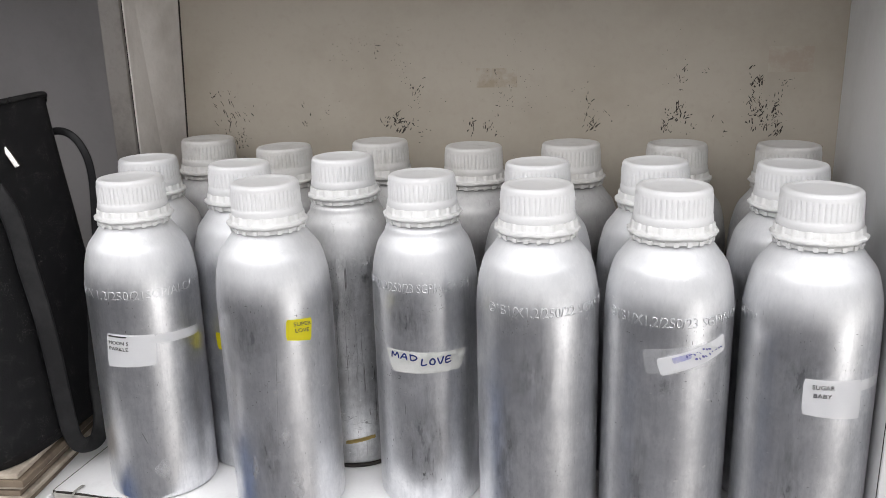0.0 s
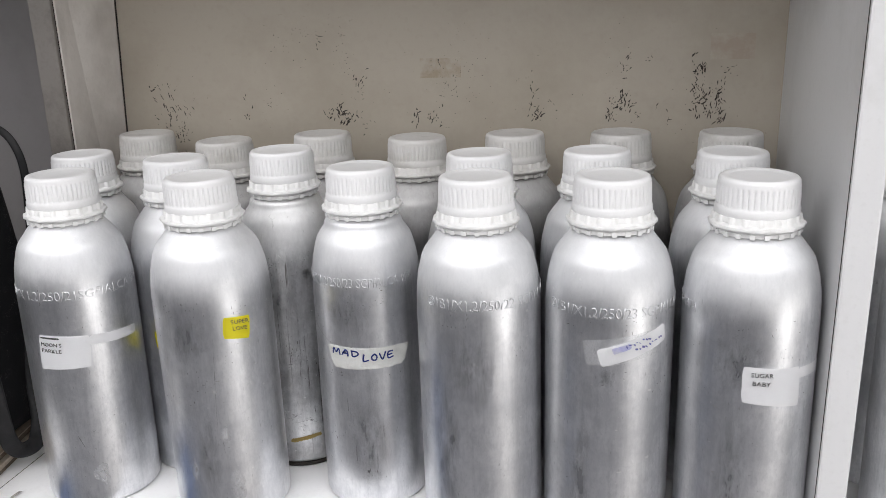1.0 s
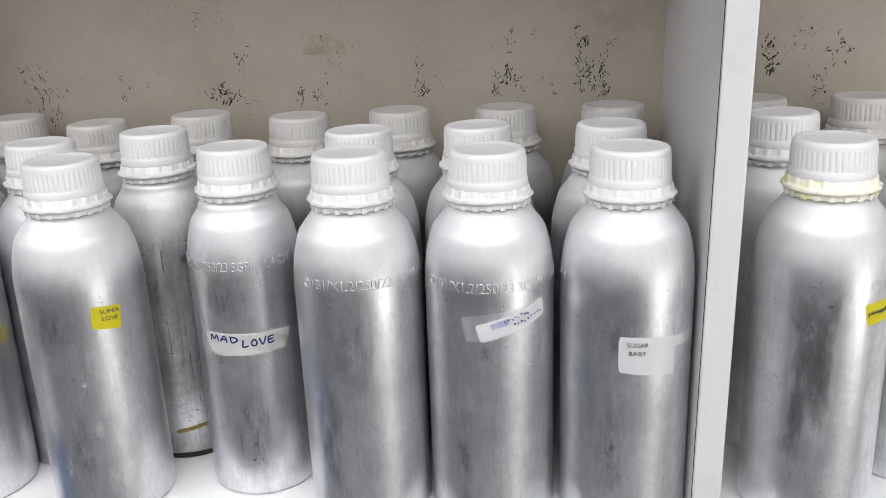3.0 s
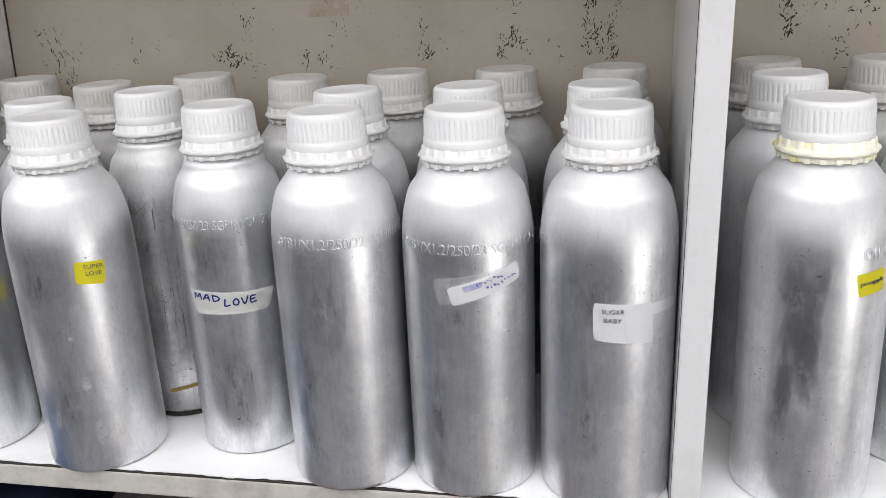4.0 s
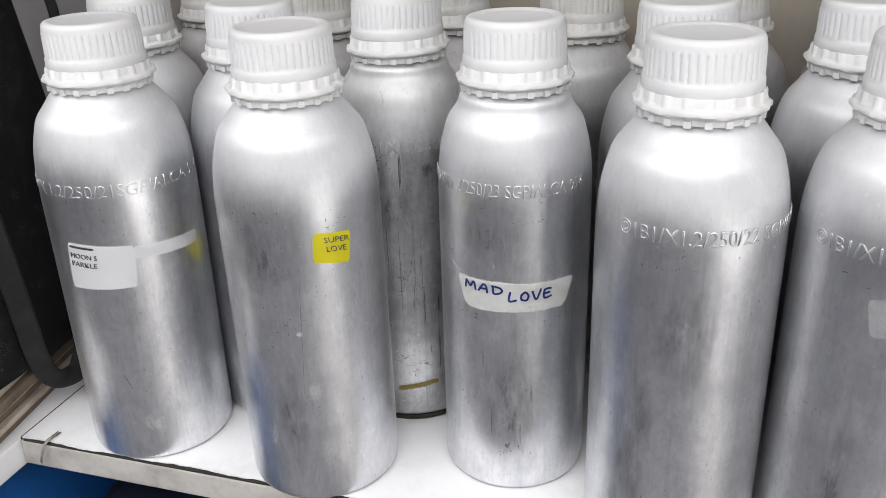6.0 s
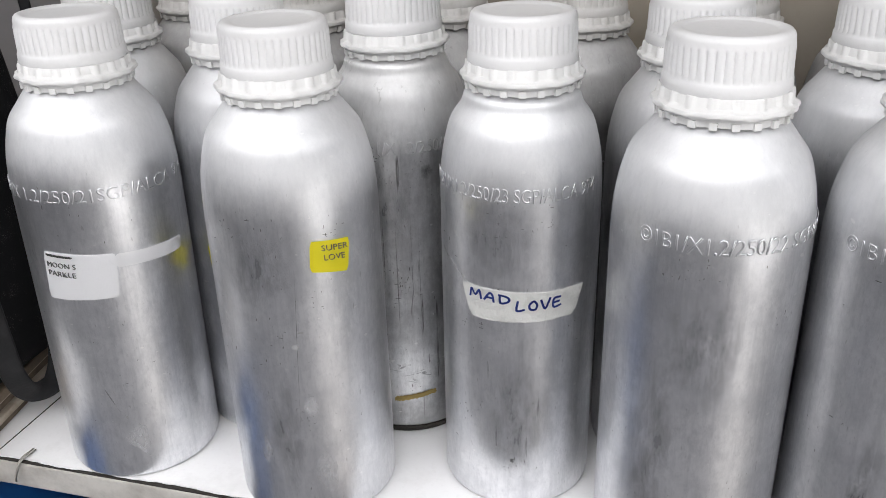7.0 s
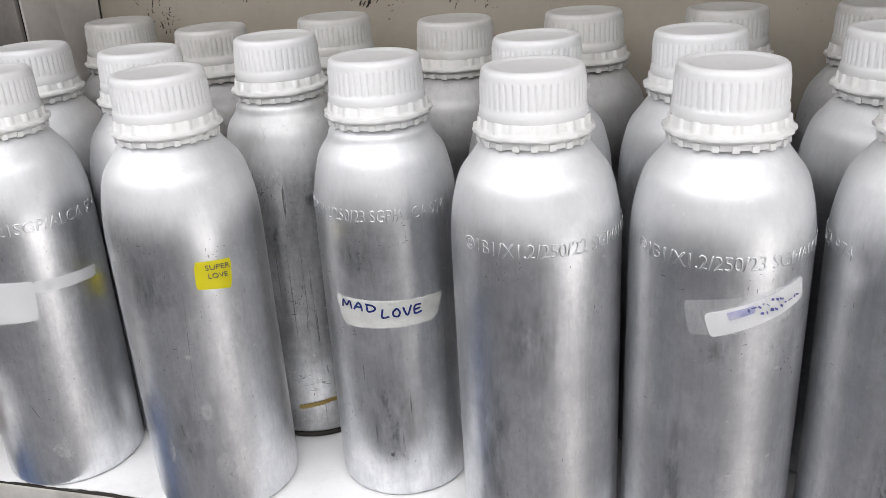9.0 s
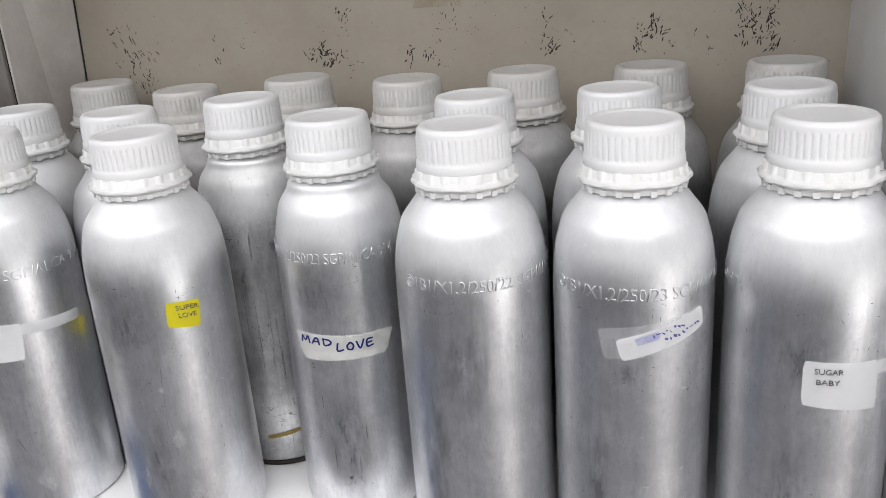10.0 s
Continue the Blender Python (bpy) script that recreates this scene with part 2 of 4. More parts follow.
def box_bm(x0, x1, y0, y1, z0, z1, bev=0.0015, bm=None):
    own = bm is None
    bm = bm or bmesh.new()
    r = bmesh.ops.create_cube(bm, size=1)
    bmesh.ops.transform(bm, matrix=Matrix.Translation(((x0 + x1) / 2, (y0 + y1) / 2, (z0 + z1) / 2)) @ Matrix.Diagonal((x1 - x0, y1 - y0, z1 - z0, 1)), verts=r["verts"])
    if bev:
        edges = list({e for v in r["verts"] for e in v.link_edges})
        bmesh.ops.bevel(bm, geom=edges, offset=bev, segments=2, affect="EDGES", profile=0.6)
    return bm


def structure(name, bm, mat, label, category):
    return tagged(link(name, bm, mat), label, category, kind="structure")


def revolve(profile, seg, wave=None):
    """Surface of revolution about z; profile of (r, z); wave(i_ring, angle) is added to r."""
    bm = bmesh.new()
    rings = []
    for k, (r, z) in enumerate(profile):
        if r < 1e-6:
            rings.append([bm.verts.new((0, 0, z))])
            continue
        ring = []
        for i in range(seg):
            a = 2 * math.pi * i / seg
            rr = r + (wave(k, a) if wave else 0)
            ring.append(bm.verts.new((rr * math.cos(a), rr * math.sin(a), z)))
        rings.append(ring)
    for a, b in zip(rings, rings[1:]):
        for i in range(seg):
            j = (i + 1) % seg
            if len(a) == 1:
                bm.faces.new((a[0], b[j], b[i]))
            elif len(b) == 1:
                bm.faces.new((a[i], a[j], b[0]))
            else:
                bm.faces.new((a[i], a[j], b[j], b[i]))
    return bm


def smooth_profile(points, n=6):
    """Catmull-Rom through (r, z)."""
    out = []
    p = [points[0]] + list(points) + [points[-1]]
    for i in range(1, len(p) - 2):
        for k in range(n):
            t = k / n
            out.append(tuple(0.5 * (2 * p[i][c] + (p[i + 1][c] - p[i - 1][c]) * t + (2 * p[i - 1][c] - 5 * p[i][c] + 4 * p[i + 1][c] - p[i + 2][c]) * t * t
                                    + (3 * p[i][c] - p[i - 1][c] - 3 * p[i + 1][c] + p[i + 2][c]) * t ** 3) for c in (0, 1)))
    return out + [points[-1]]


# ---- the cabinet and the room ----
Z = 0.80          # top of the shelf
BACK = 0.833      # face of the back panel
EDGE = 0.5615     # front edge of the shelf


def sag(x):
    """The shelf hangs a little lower at one end."""
    return 0.0008 + 0.008 * x


def sagged(bm):
    for v in bm.verts:
        v.co.z += sag(v.co.x)
    return bm


def leaned(bm):
    """The divider stands a little out of plumb."""
    for v in bm.verts:
        v.co.x += 0.0145 * (v.co.z - 0.85)
    return bm


def splayed(bm):
    """The batten's rear edge stands a little further out."""
    for v in bm.verts:
        if v.co.y > 0.80:
            v.co.x += -0.0055 + 0.045 * (v.co.z - 1.12)
    return bm


structure("wall_back", box_bm(-0.498, 0.90, BACK, BACK + 0.018, 0.0, 2.2), WALL, "scuffed beige painted plywood back panel of the cabinet", "wall")
structure("wall_back_grey", box_bm(-1.10, -0.4995, BACK, BACK + 0.018, 0.0, 2.2), WALL_GREY, "plain grey back panel of the neighbouring bay", "wall")
structure("batten", splayed(box_bm(-0.501, -0.479, 0.7312, BACK - 0.001, Z + 0.001, 1.338)), BATTEN, "worn off-white corner batten beside the back panel", "trim")
structure("batten_gap", box_bm(-0.5005, -0.4796, 0.7302, 0.7311, Z + 0.001, 1.338, 0), GAP, "dark crack between the batten and its front strip", "trim")
structure("batten_strip", box_bm(-0.5015, -0.4793, 0.7260, 0.7301, Z + 0.001, 1.338), TAUPE, "grimy taupe front strip on the batten", "trim")
structure("seam_gap", splayed(box_bm(-0.4792, -0.4782, BACK - 0.0008, BACK + 0.002, Z + 0.001, 1.338, 0)), GAP, "dark open joint between batten and back panel", "trim")
structure("shelf_board", sagged(box_bm(-0.4925, 0.1416, EDGE + 0.001, BACK - 0.001, Z - 0.0205, Z - 0.0025)), SHELF, "cream painted shelf board with chipped front edge", "shelf")
structure("shelf_board_left", box_bm(-1.10, -0.494, 0.46, BACK - 0.001, Z - 0.0262, Z - 0.0066), SHEET, "white laminate shelf board of the neighbouring bay", "shelf")
structure("shelf_board_right", sagged(box_bm(0.1610, 0.90, EDGE + 0.001, BACK - 0.001, Z - 0.0205, Z)), SHEET, "white laminate shelf board behind the divider", "shelf")
structure("divider", leaned(box_bm(0.1427, 0.1612, EDGE - 0.002, BACK - 0.001, 0.0, 2.2)), DIVIDER, "white laminate upright divider with a lipped front edge", "divider")
structure("edge_gap", leaned(box_bm(0.1424, 0.1428, EDGE + 0.0005, EDGE + 0.0016, Z + 0.004, 1.338, 0)), GAP, "dark seam between the divider and its edge strip", "trim")
structure("shelf_upper", box_bm(-1.10, 0.90, EDGE, BACK - 0.001, 1.34, 1.36), SHELF, "cream painted upper shelf board", "shelf")
structure("shelf_lower", box_bm(-1.10, 0.1355, EDGE + 0.01, BACK - 0.001, 0.40, 0.42), SHELF, "cream painted lower shelf board", "shelf")
structure("cabinet_side_left", box_bm(-1.12, -1.101, EDGE, BACK + 0.018, 0.0, 2.2), WALL_GREY, "grey end panel of the cabinet", "wall")
structure("cabinet_side_right", box_bm(0.901, 0.92, EDGE, BACK + 0.018, 0.0, 2.2), DIVIDER, "white end panel of the cabinet", "wall")
structure("floor", box_bm(-2.1, 2.1, -2.0, 1.0, -0.05, 0.0, 0), FLOOR, "grey tiled room floor", "floor")
structure("ceiling", box_bm(-2.1, 2.1, -2.0, 1.0, 2.5, 2.55, 0), CEIL, "white painted room ceiling", "ceiling")
structure("wall_south", box_bm(-2.1, 2.1, -2.05, -2.0, 0.0, 2.5, 0), ROOM, "grey painted room wall", "wall")
structure("wall_north", box_bm(-2.1, 2.1, 0.90, 0.95, 0.0, 2.5, 0), ROOM, "grey painted room wall behind the cabinet", "wall")
structure("wall_west", box_bm(-2.1, -2.05, -2.0, 0.90, 0.0, 2.5, 0), ROOM, "grey painted room wall", "wall")
structure("wall_east_a", box_bm(2.0, 2.05, -2.0, -1.45, 0.0, 2.5, 0), ROOM, "grey painted room wall beside the doorway", "wall")
structure("wall_east_b", box_bm(2.0, 2.05, -0.4, 0.90, 0.0, 2.5, 0), ROOM, "grey painted room wall beside the doorway", "wall")
# unseen dark panels, added so that the bottle bodies mirror something dark
structure("dado_south", box_bm(-2.045, 1.995, -1.999, -1.985, 0.001, 0.92, 0), ADDED_DADO, "added unseen dark dado along the room wall, for dark reflections", "dado")
structure("dado_west", box_bm(-2.049, -2.035, -1.984, 0.895, 0.001, 0.92, 0), ADDED_DADO, "added unseen dark dado along the room wall, for dark reflections", "dado")
structure("dado_east", box_bm(1.985, 1.999, -0.4, 0.895, 0.001, 0.92, 0), ADDED_DADO, "added unseen dark dado beside the doorway, for dark reflections", "dado")
structure("dado_door", box_bm(1.985, 1.999, -1.984, -1.45, 0.001, 0.92, 0), ADDED_DADO, "added unseen dark dado beside the doorway, for dark reflections", "dado")
structure("wall_east_c", box_bm(2.0, 2.05, -1.45, -0.4, 2.1, 2.5, 0), ROOM, "grey painted room wall above the doorway", "wall")


def liner():
    """White liner sheet with an uneven, slightly lifted front edge."""
    bm = bmesh.new()
    nx, ny = 260, 6
    rows = []
    for j in range(ny + 1):
        row = []
        for i in range(nx + 1):
            x = -0.4915 + (0.1412 + 0.4915) * i / nx
            front = EDGE + 0.0030 + 0.0018 * noise.noise((x * 26, 3, 0)) + 0.0012 * noise.noise((x * 120, 7, 0))
            y = front + (BACK - 0.002 - front) * (j / ny) ** 2
            lift = (0.0004 + 0.0006 * max(0, noise.noise((x * 14, 0, 5)))) * max(0, 1 - j / 2)
            row.append(bm.verts.new((x, y, Z - 0.0005 + lift * 0.4)))
        rows.append(row)
    for a, b in zip(rows, rows[1:]):
        for i in range(nx):
            bm.faces.new((a[i], a[i + 1], b[i + 1], b[i]))
    ext = bmesh.ops.extrude_face_region(bm, geom=bm.faces[:])
    bmesh.ops.translate(bm, vec=(0, 0, -0.0009), verts=[g for g in ext["geom"] if isinstance(g, bmesh.types.BMVert)])
    return structure("shelf_liner", sagged(bm), SHEET, "white laminate liner with ragged front edge on the shelf", "shelf liner")


liner()
structure("bay_seam", box_bm(-0.4944, -0.4920, EDGE + 0.004, BACK - 0.002, Z - 0.0100, Z - 0.0052, 0), GAP, "dark open seam between the two bays of the shelf", "trim")
structure("liner_gap", sagged(box_bm(-0.490, 0.141, EDGE + 0.0018, EDGE + 0.0105, Z - 0.0027, Z - 0.0016, 0)), GAP, "dark open joint under the liner's front edge", "trim")


def chips():
    """Clusters of small chipped-paint slivers on the back panel."""
    rng = random.Random(5)
    bm = bmesh.new()
    # centre x and z, half spread, number of scrapes, their size and mean slant in degrees
    clusters = [(-0.440, 1.095, 0.014, 0.012, 10, 1.0, 120), (-0.437, 1.068, 0.010, 0.018, 26, 0.9, 100), (-0.420, 1.078, 0.008, 0.012, 8, 0.9, 125), (-0.426, 1.050, 0.008, 0.012, 14, 0.9, 110),
                (-0.352, 1.080, 0.004, 0.010, 6, 1.1, 110), (-0.331, 1.086, 0.004, 0.003, 3, 0.8, 30), (-0.272, 1.140, 0.003, 0.004, 3, 1.0, 115),
                (-0.268, 1.074, 0.008, 0.008, 6, 1.0, 70), (-0.251, 1.070, 0.010, 0.008, 26, 1.5, 65), (-0.236, 1.096, 0.008, 0.012, 12, 1.0, 75), (-0.232, 1.062, 0.010, 0.008, 5, 0.8, 40),
                (-0.182, 1.070, 0.002, 0.009, 9, 1.4, 95), (-0.163, 1.068, 0.008, 0.010, 11, 1.0, 70), (-0.156, 1.119, 0.002, 0.001, 1, 1.6, 5), (-0.150, 1.096, 0.005, 0.010, 6, 0.8, 60),
                (-0.066, 1.070, 0.007, 0.005, 12, 1.3, 50), (-0.070, 1.092, 0.004, 0.014, 9, 0.9, 100), (-0.052, 1.082, 0.004, 0.004, 3, 1.0, 130),
                (0.012, 1.114, 0.004, 0.010, 9, 1.0, 80), (0.009, 1.078, 0.008, 0.010, 30, 1.2, 80), (0.000, 1.068, 0.005, 0.006, 10, 1.0, 110), (0.023, 1.073, 0.006, 0.005, 5, 0.9, 30), (0.030, 1.120, 0.005, 0.002, 3, 1.2, 15),
                (0.041, 1.074, 0.002, 0.002, 1, 0.9, 60), (0.051, 1.064, 0.004, 0.008, 5, 0.9, 120), (0.073, 1.088, 0.003, 0.018, 20, 1.1, 95), (0.080, 1.110, 0.006, 0.004, 12, 1.2, 60),
                (0.094, 1.086, 0.003, 0.018, 20, 1.0, 90), (0.083, 1.078, 0.009, 0.014, 30, 1.1, 80), (0.098, 1.105, 0.004, 0.008, 6, 0.9, 60), (0.096, 1.066, 0.004, 0.005, 8, 1.3, 80),
                (0.235, 1.100, 0.006, 0.008, 16, 1.4, 90), (0.237, 1.082, 0.006, 0.006, 16, 1.4, 60), (0.262, 1.105, 0.012, 0.018, 14, 0.9, 70), (0.278, 1.070, 0.006, 0.016, 14, 1.0, 100), (0.292, 1.095, 0.010, 0.018, 18, 1.1, 80)]
    for cx, cz, sx, sz, n, size, lean in clusters:
        for _ in range(n):
            # short runs of slivers along one scrape, mixed with lone nicks
            x, z = cx + rng.gauss(0, sx * 0.6), cz + rng.gauss(0, sz * 0.6)
            run = rng.choice((1, 1, 2))
            a = radians(rng.gauss(lean, 28)) if rng.random() < 0.8 else rng.uniform(0, math.pi)
            for k in range(run):
                ln, wd = size * (0.0007 + 0.0020 * rng.random() ** 1.5), size * rng.uniform(0.00030, 0.00075)
                px, pz = x + k * 0.0034 * math.cos(a) + rng.gauss(0, 0.0005), z + k * 0.0034 * math.sin(a) + rng.gauss(0, 0.0005)
                shape = [(-1, rng.uniform(-0.3, 0.3)), (rng.uniform(-0.7, 0.0), rng.uniform(0.3, 1.2)), (rng.uniform(0.2, 0.8), rng.uniform(0.2, 1.0)), (1, rng.uniform(-0.3, 0.3)), (rng.uniform(-0.4, 0.6), rng.uniform(-1.2, -0.3))]
                m = pose(px, BACK - 0.0003, pz, 90, 0, 0) @ pose(0, 0, 0, 0, 0, math.degrees(a + rng.gauss(0, 0.2))) @ Matrix.Diagonal((ln, wd, 1, 1))
                bm.faces.new([bm.verts.new(m @ Vector((u, v, 0))) for u, v in shape])
    # fine specks thinly strewn in uneven trails
    for cx, cz, sx, sz, n in ((-0.310, 1.140, 0.018, 0.020, 26), (-0.285, 1.150, 0.012, 0.005, 14), (-0.250, 1.130, 0.010, 0.045, 46), (-0.150, 1.110, 0.022, 0.016, 40), (-0.135, 1.145, 0.012, 0.020, 14), (-0.10, 1.09, 0.03, 0.03, 20), (0.085, 1.09, 0.014, 0.03, 60), (0.01, 1.10, 0.010, 0.04, 30), (-0.43, 1.08, 0.02, 0.03, 30), (0.26, 1.10, 0.03, 0.04, 40), (-0.2, 1.08, 0.2, 0.03, 60)):
        for _ in range(n):
            x, z, w = cx + rng.gauss(0, sx * 0.7), cz + rng.gauss(0, sz * 0.7), rng.uniform(0.00018, 0.00042)
            spin = rng.uniform(0, math.pi)
            bm.faces.new([bm.verts.new((x + w * f * math.cos(spin + q), BACK - 0.0003, z + w * math.sin(spin + q))) for q, f in ((0.0, 1.4), (1.5, 1.0), (3.1, 1.4), (4.7, 1.0))])
    ext = bmesh.ops.extrude_face_region(bm, geom=bm.faces[:])
    bmesh.ops.translate(bm, vec=(0, 0.0008, 0), verts=[g for g in ext["geom"] if isinstance(g, bmesh.types.BMVert)])
    return tagged(link("paint_chips", bm, CHIP), "small dark chips in the paint of the back panel", "paint chips", kind="stuff")


chips()
structure("tape_residue", box_bm(-0.176, -0.137, BACK - 0.0003, BACK + 0.001, 1.106, 1.124, 0), painted("tan_tape_residue", (0.30, 0.25, 0.185), (0.375, 0.337, 0.283), 60, 0.6, 300, 0.0003, 0.42, 0.6), "faint tan rectangle of old tape residue", "stain")
structure("tape_residue_b", box_bm(0.085, 0.122, BACK - 0.0003, BACK + 0.001, 1.118, 1.140, 0), painted("pinkish_tape_residue", (0.33, 0.275, 0.225), (0.375, 0.337, 0.283), 60, 0.6, 300, 0.0003, 0.42, 0.6), "faint pinkish rectangle of old tape residue", "stain")

# ---- the bottles ----
BODY_R = 0.044


def body_mesh(R):
    k = R / BODY_R
    dome = smooth_profile([(R, 0.168), (R * 0.996, 0.1755), (R * 0.985, 0.1845), (R * 0.962, 0.1930), (R * 0.920, 0.2015), (R * 0.855, 0.2103), (0.0322 * k, 0.2178), (0.0284, 0.2228), (0.0257, 0.2256), (0.0240, 0.2275)], 4)
    prof = [(0, 0.003), (R * 0.80, 0.003), (R * 0.93, 0.0005), (R * 0.965, 0.0), (R * 0.985, 0.0008), (R * 0.995, 0.0022), (R, 0.0045), (R, 0.06), (R, 0.11), (R, 0.15)] + dome + [(0.0235, 0.238)]
    bm = revolve(prof, 96)
    me = bpy.data.meshes.new("body")
    bmesh.ops.recalc_face_normals(bm, faces=bm.faces)
    bm.to_mesh(me)
    bm.free()
    return me


def cap_mesh():
    """Ribbed screw cap: flat top with a shallow dished rim, fine ribs, a plain skirt band."""
    prof = [(0, 0.2612), (0.0178, 0.2612), (0.0190, 0.2614), (0.0198, 0.2619), (0.0222, 0.2622), (0.0238, 0.2618), (0.0247, 0.2608), (0.02515, 0.2594), (0.0252, 0.2582),
            (0.0253, 0.2572), (0.0254, 0.2562), (0.0257, 0.2455), (0.0258, 0.2441), (0.0261, 0.2434), (0.0264, 0.2426), (0.0266, 0.2388), (0.0262, 0.2380), (0.0250, 0.2378)]

    def wave(k, a):
        if 10 <= k <= 11:
            return 0.00085 * (abs(math.cos(22 * a)) ** 0.4) - 0.0006
        return 0

    bm = revolve(prof, 264, wave)
    me = bpy.data.meshes.new("cap")
    bmesh.ops.recalc_face_normals(bm, faces=bm.faces)
    bm.to_mesh(me)
    bm.free()
    return me


def ring_mesh():
    """Fluted tamper ring with a thin uneven flange and small lugs below."""
    prof = [(0.0245, 0.2386), (0.0270, 0.2386), (0.0274, 0.2381), (0.0277, 0.2346), (0.0282, 0.2336), (0.0298, 0.2330), (0.0302, 0.2322), (0.0301, 0.2312), (0.0291, 0.2302), (0.0280, 0.2297), (0.0275, 0.2291), (0.0273, 0.2266), (0.0252, 0.2262)]

    def wave(k, a):
        if k in (1, 2, 3):
            return 0.0011 * max(0, math.cos(18 * a)) ** 0.7 - 0.0006
        if 4 <= k <= 7:
            return 0.0004 * math.cos(18 * a) + 0.0007 * noise.noise((math.cos(a) * 2.2, math.sin(a) * 2.2, 1.0))
        return 0.00035 * noise.noise((math.cos(a) * 3, math.sin(a) * 3, k * 0.4))

    bm = revolve(prof, 216, wave)
    for v in bm.verts:
        if v.co.z < 0.2340:
            a = math.atan2(v.co.y, v.co.x)
            v.co.z += 0.0005 * noise.noise((math.cos(a) * 2.5, math.sin(a) * 2.5, 6.0))
    for i in range(20):
        a = 2 * math.pi * i / 20
        r = bmesh.ops.create_cube(bm, size=1)
        m = Matrix.Rotation(a, 4, "Z") @ Matrix.Translation((0.0274, 0, 0.2276)) @ Matrix.Diagonal((0.0021, 0.0032, 0.0030, 1))
        bmesh.ops.transform(bm, matrix=m, verts=r["verts"])
    me = bpy.data.meshes.new("tamper_ring")
    bmesh.ops.recalc_face_normals(bm, faces=bm.faces)
    bm.to_mesh(me)
    bm.free()
    return me


CAP_ME, RING_ME = cap_mesh(), ring_mesh()
BODIES = {}


def variant(me, mat):
    key = (me.name, mat.name)
    if key not in BODIES:
        c = me.copy()
        c.materials.clear()
        c.materials.append(mat)
        for p in c.polygons:
            p.use_smooth = True
        c.set_sharp_from_angle(angle=radians(38))
        BODIES[key] = c
    return BODIES[key]


def text_mesh(text, depth, bevel=0.0, offset=0.0):
    cu = bpy.data.curves.new("lettering", "FONT")
    cu.body, cu.size, cu.extrude, cu.bevel_depth, cu.resolution_u, cu.offset, cu.bevel_resolution = text, 1.0, depth, bevel, 3, offset, 1
    ob = new("lettering_source", cu)
    dg = bpy.context.evaluated_depsgraph_get()
    me = bpy.data.meshes.new_from_object(ob.evaluated_get(dg))
    bpy.data.objects.remove(ob)
    bpy.data.curves.remove(cu)
    return me


def wrap_text(text, R, a0, a1, z0, height, mat, parent, name="lettering", depth=0.0002, slope=0.0, bevel=0.0, label=""):
    """Letters laid round a cylinder of radius R from angle a0 to a1 (degrees), baseline z0."""
    me = text_mesh(text, 0.0, bevel, -bevel * 0.85) if bevel else text_mesh(text, 0.5, 0.0, -0.014)
    co = np.empty(len(me.vertices) * 3)
    me.vertices.foreach_get("co", co)
    co = co.reshape(-1, 3)
    x0, x1 = co[:, 0].min(), co[:, 0].max()
    f = (co[:, 0] - x0) / (x1 - x0)
    ang = np.radians(a0 + (a1 - a0) * f)
    lo_, hi_ = co[:, 2].min(), co[:, 2].max()
    rad = R + (2 * (co[:, 2] - lo_) / (hi_ - lo_) - 1 if bevel else co[:, 2] + 0.5) * depth
    z = z0 + co[:, 1] * height / 0.72 + slope * f
    out = np.stack([rad * np.cos(ang), rad * np.sin(ang), z], 1)
    me.vertices.foreach_set("co", out.ravel())
    me.update()
    return link_mesh(name, me, mat, parent, label)


def wrap_patch(name, R, corners, mat, parent, label="", lift=0.0003, rough_edge=0.0, curl=0.0):
    """A paper patch on the cylinder: corners tl, tr, br, bl of (degrees, z)."""
    (a, b, c, d) = corners
    nx, nz = 26, 6
    bm = bmesh.new()
    rows = []
    for j in range(nz + 1):
        v = j / nz
        row = []
        for i in range(nx + 1):
            u = i / nx
            ang = (1 - v) * ((1 - u) * a[0] + u * b[0]) + v * ((1 - u) * d[0] + u * c[0])
            z = (1 - v) * ((1 - u) * a[1] + u * b[1]) + v * ((1 - u) * d[1] + u * c[1])
            # rounded corners
            if i in (0, nx) and j in (0, nz):
                ang += (1 if i == 0 else -1) * (0.9 if a[0] < b[0] else -0.9)
                z += (-1 if j == 0 else 1) * 0.0006
            if rough_edge and (i in (0, nx) or j in (0, nz)):
                ang += rough_edge * 900 * noise.noise((i * 0.7, j * 1.3, 2))
                z += rough_edge * noise.noise((i * 0.9, j * 0.7, 9))
            rr = R + lift + curl * (abs(2 * u - 1) ** 8) + (0.00025 * noise.noise((i * 0.4, j * 0.6, 1)) if rough_edge else 0)
            row.append(bm.verts.new((rr * math.cos(radians(ang)), rr * math.sin(radians(ang)), z)))
        rows.append(row)
    for p, q in zip(rows, rows[1:]):
        for i in range(nx):
            bm.faces.new((p[i], p[i + 1], q[i + 1], q[i]))
    bmesh.ops.solidify(bm, geom=bm.faces[:], thickness=0.0002)
    return part(name, bm, mat, parent, label, smooth=False)


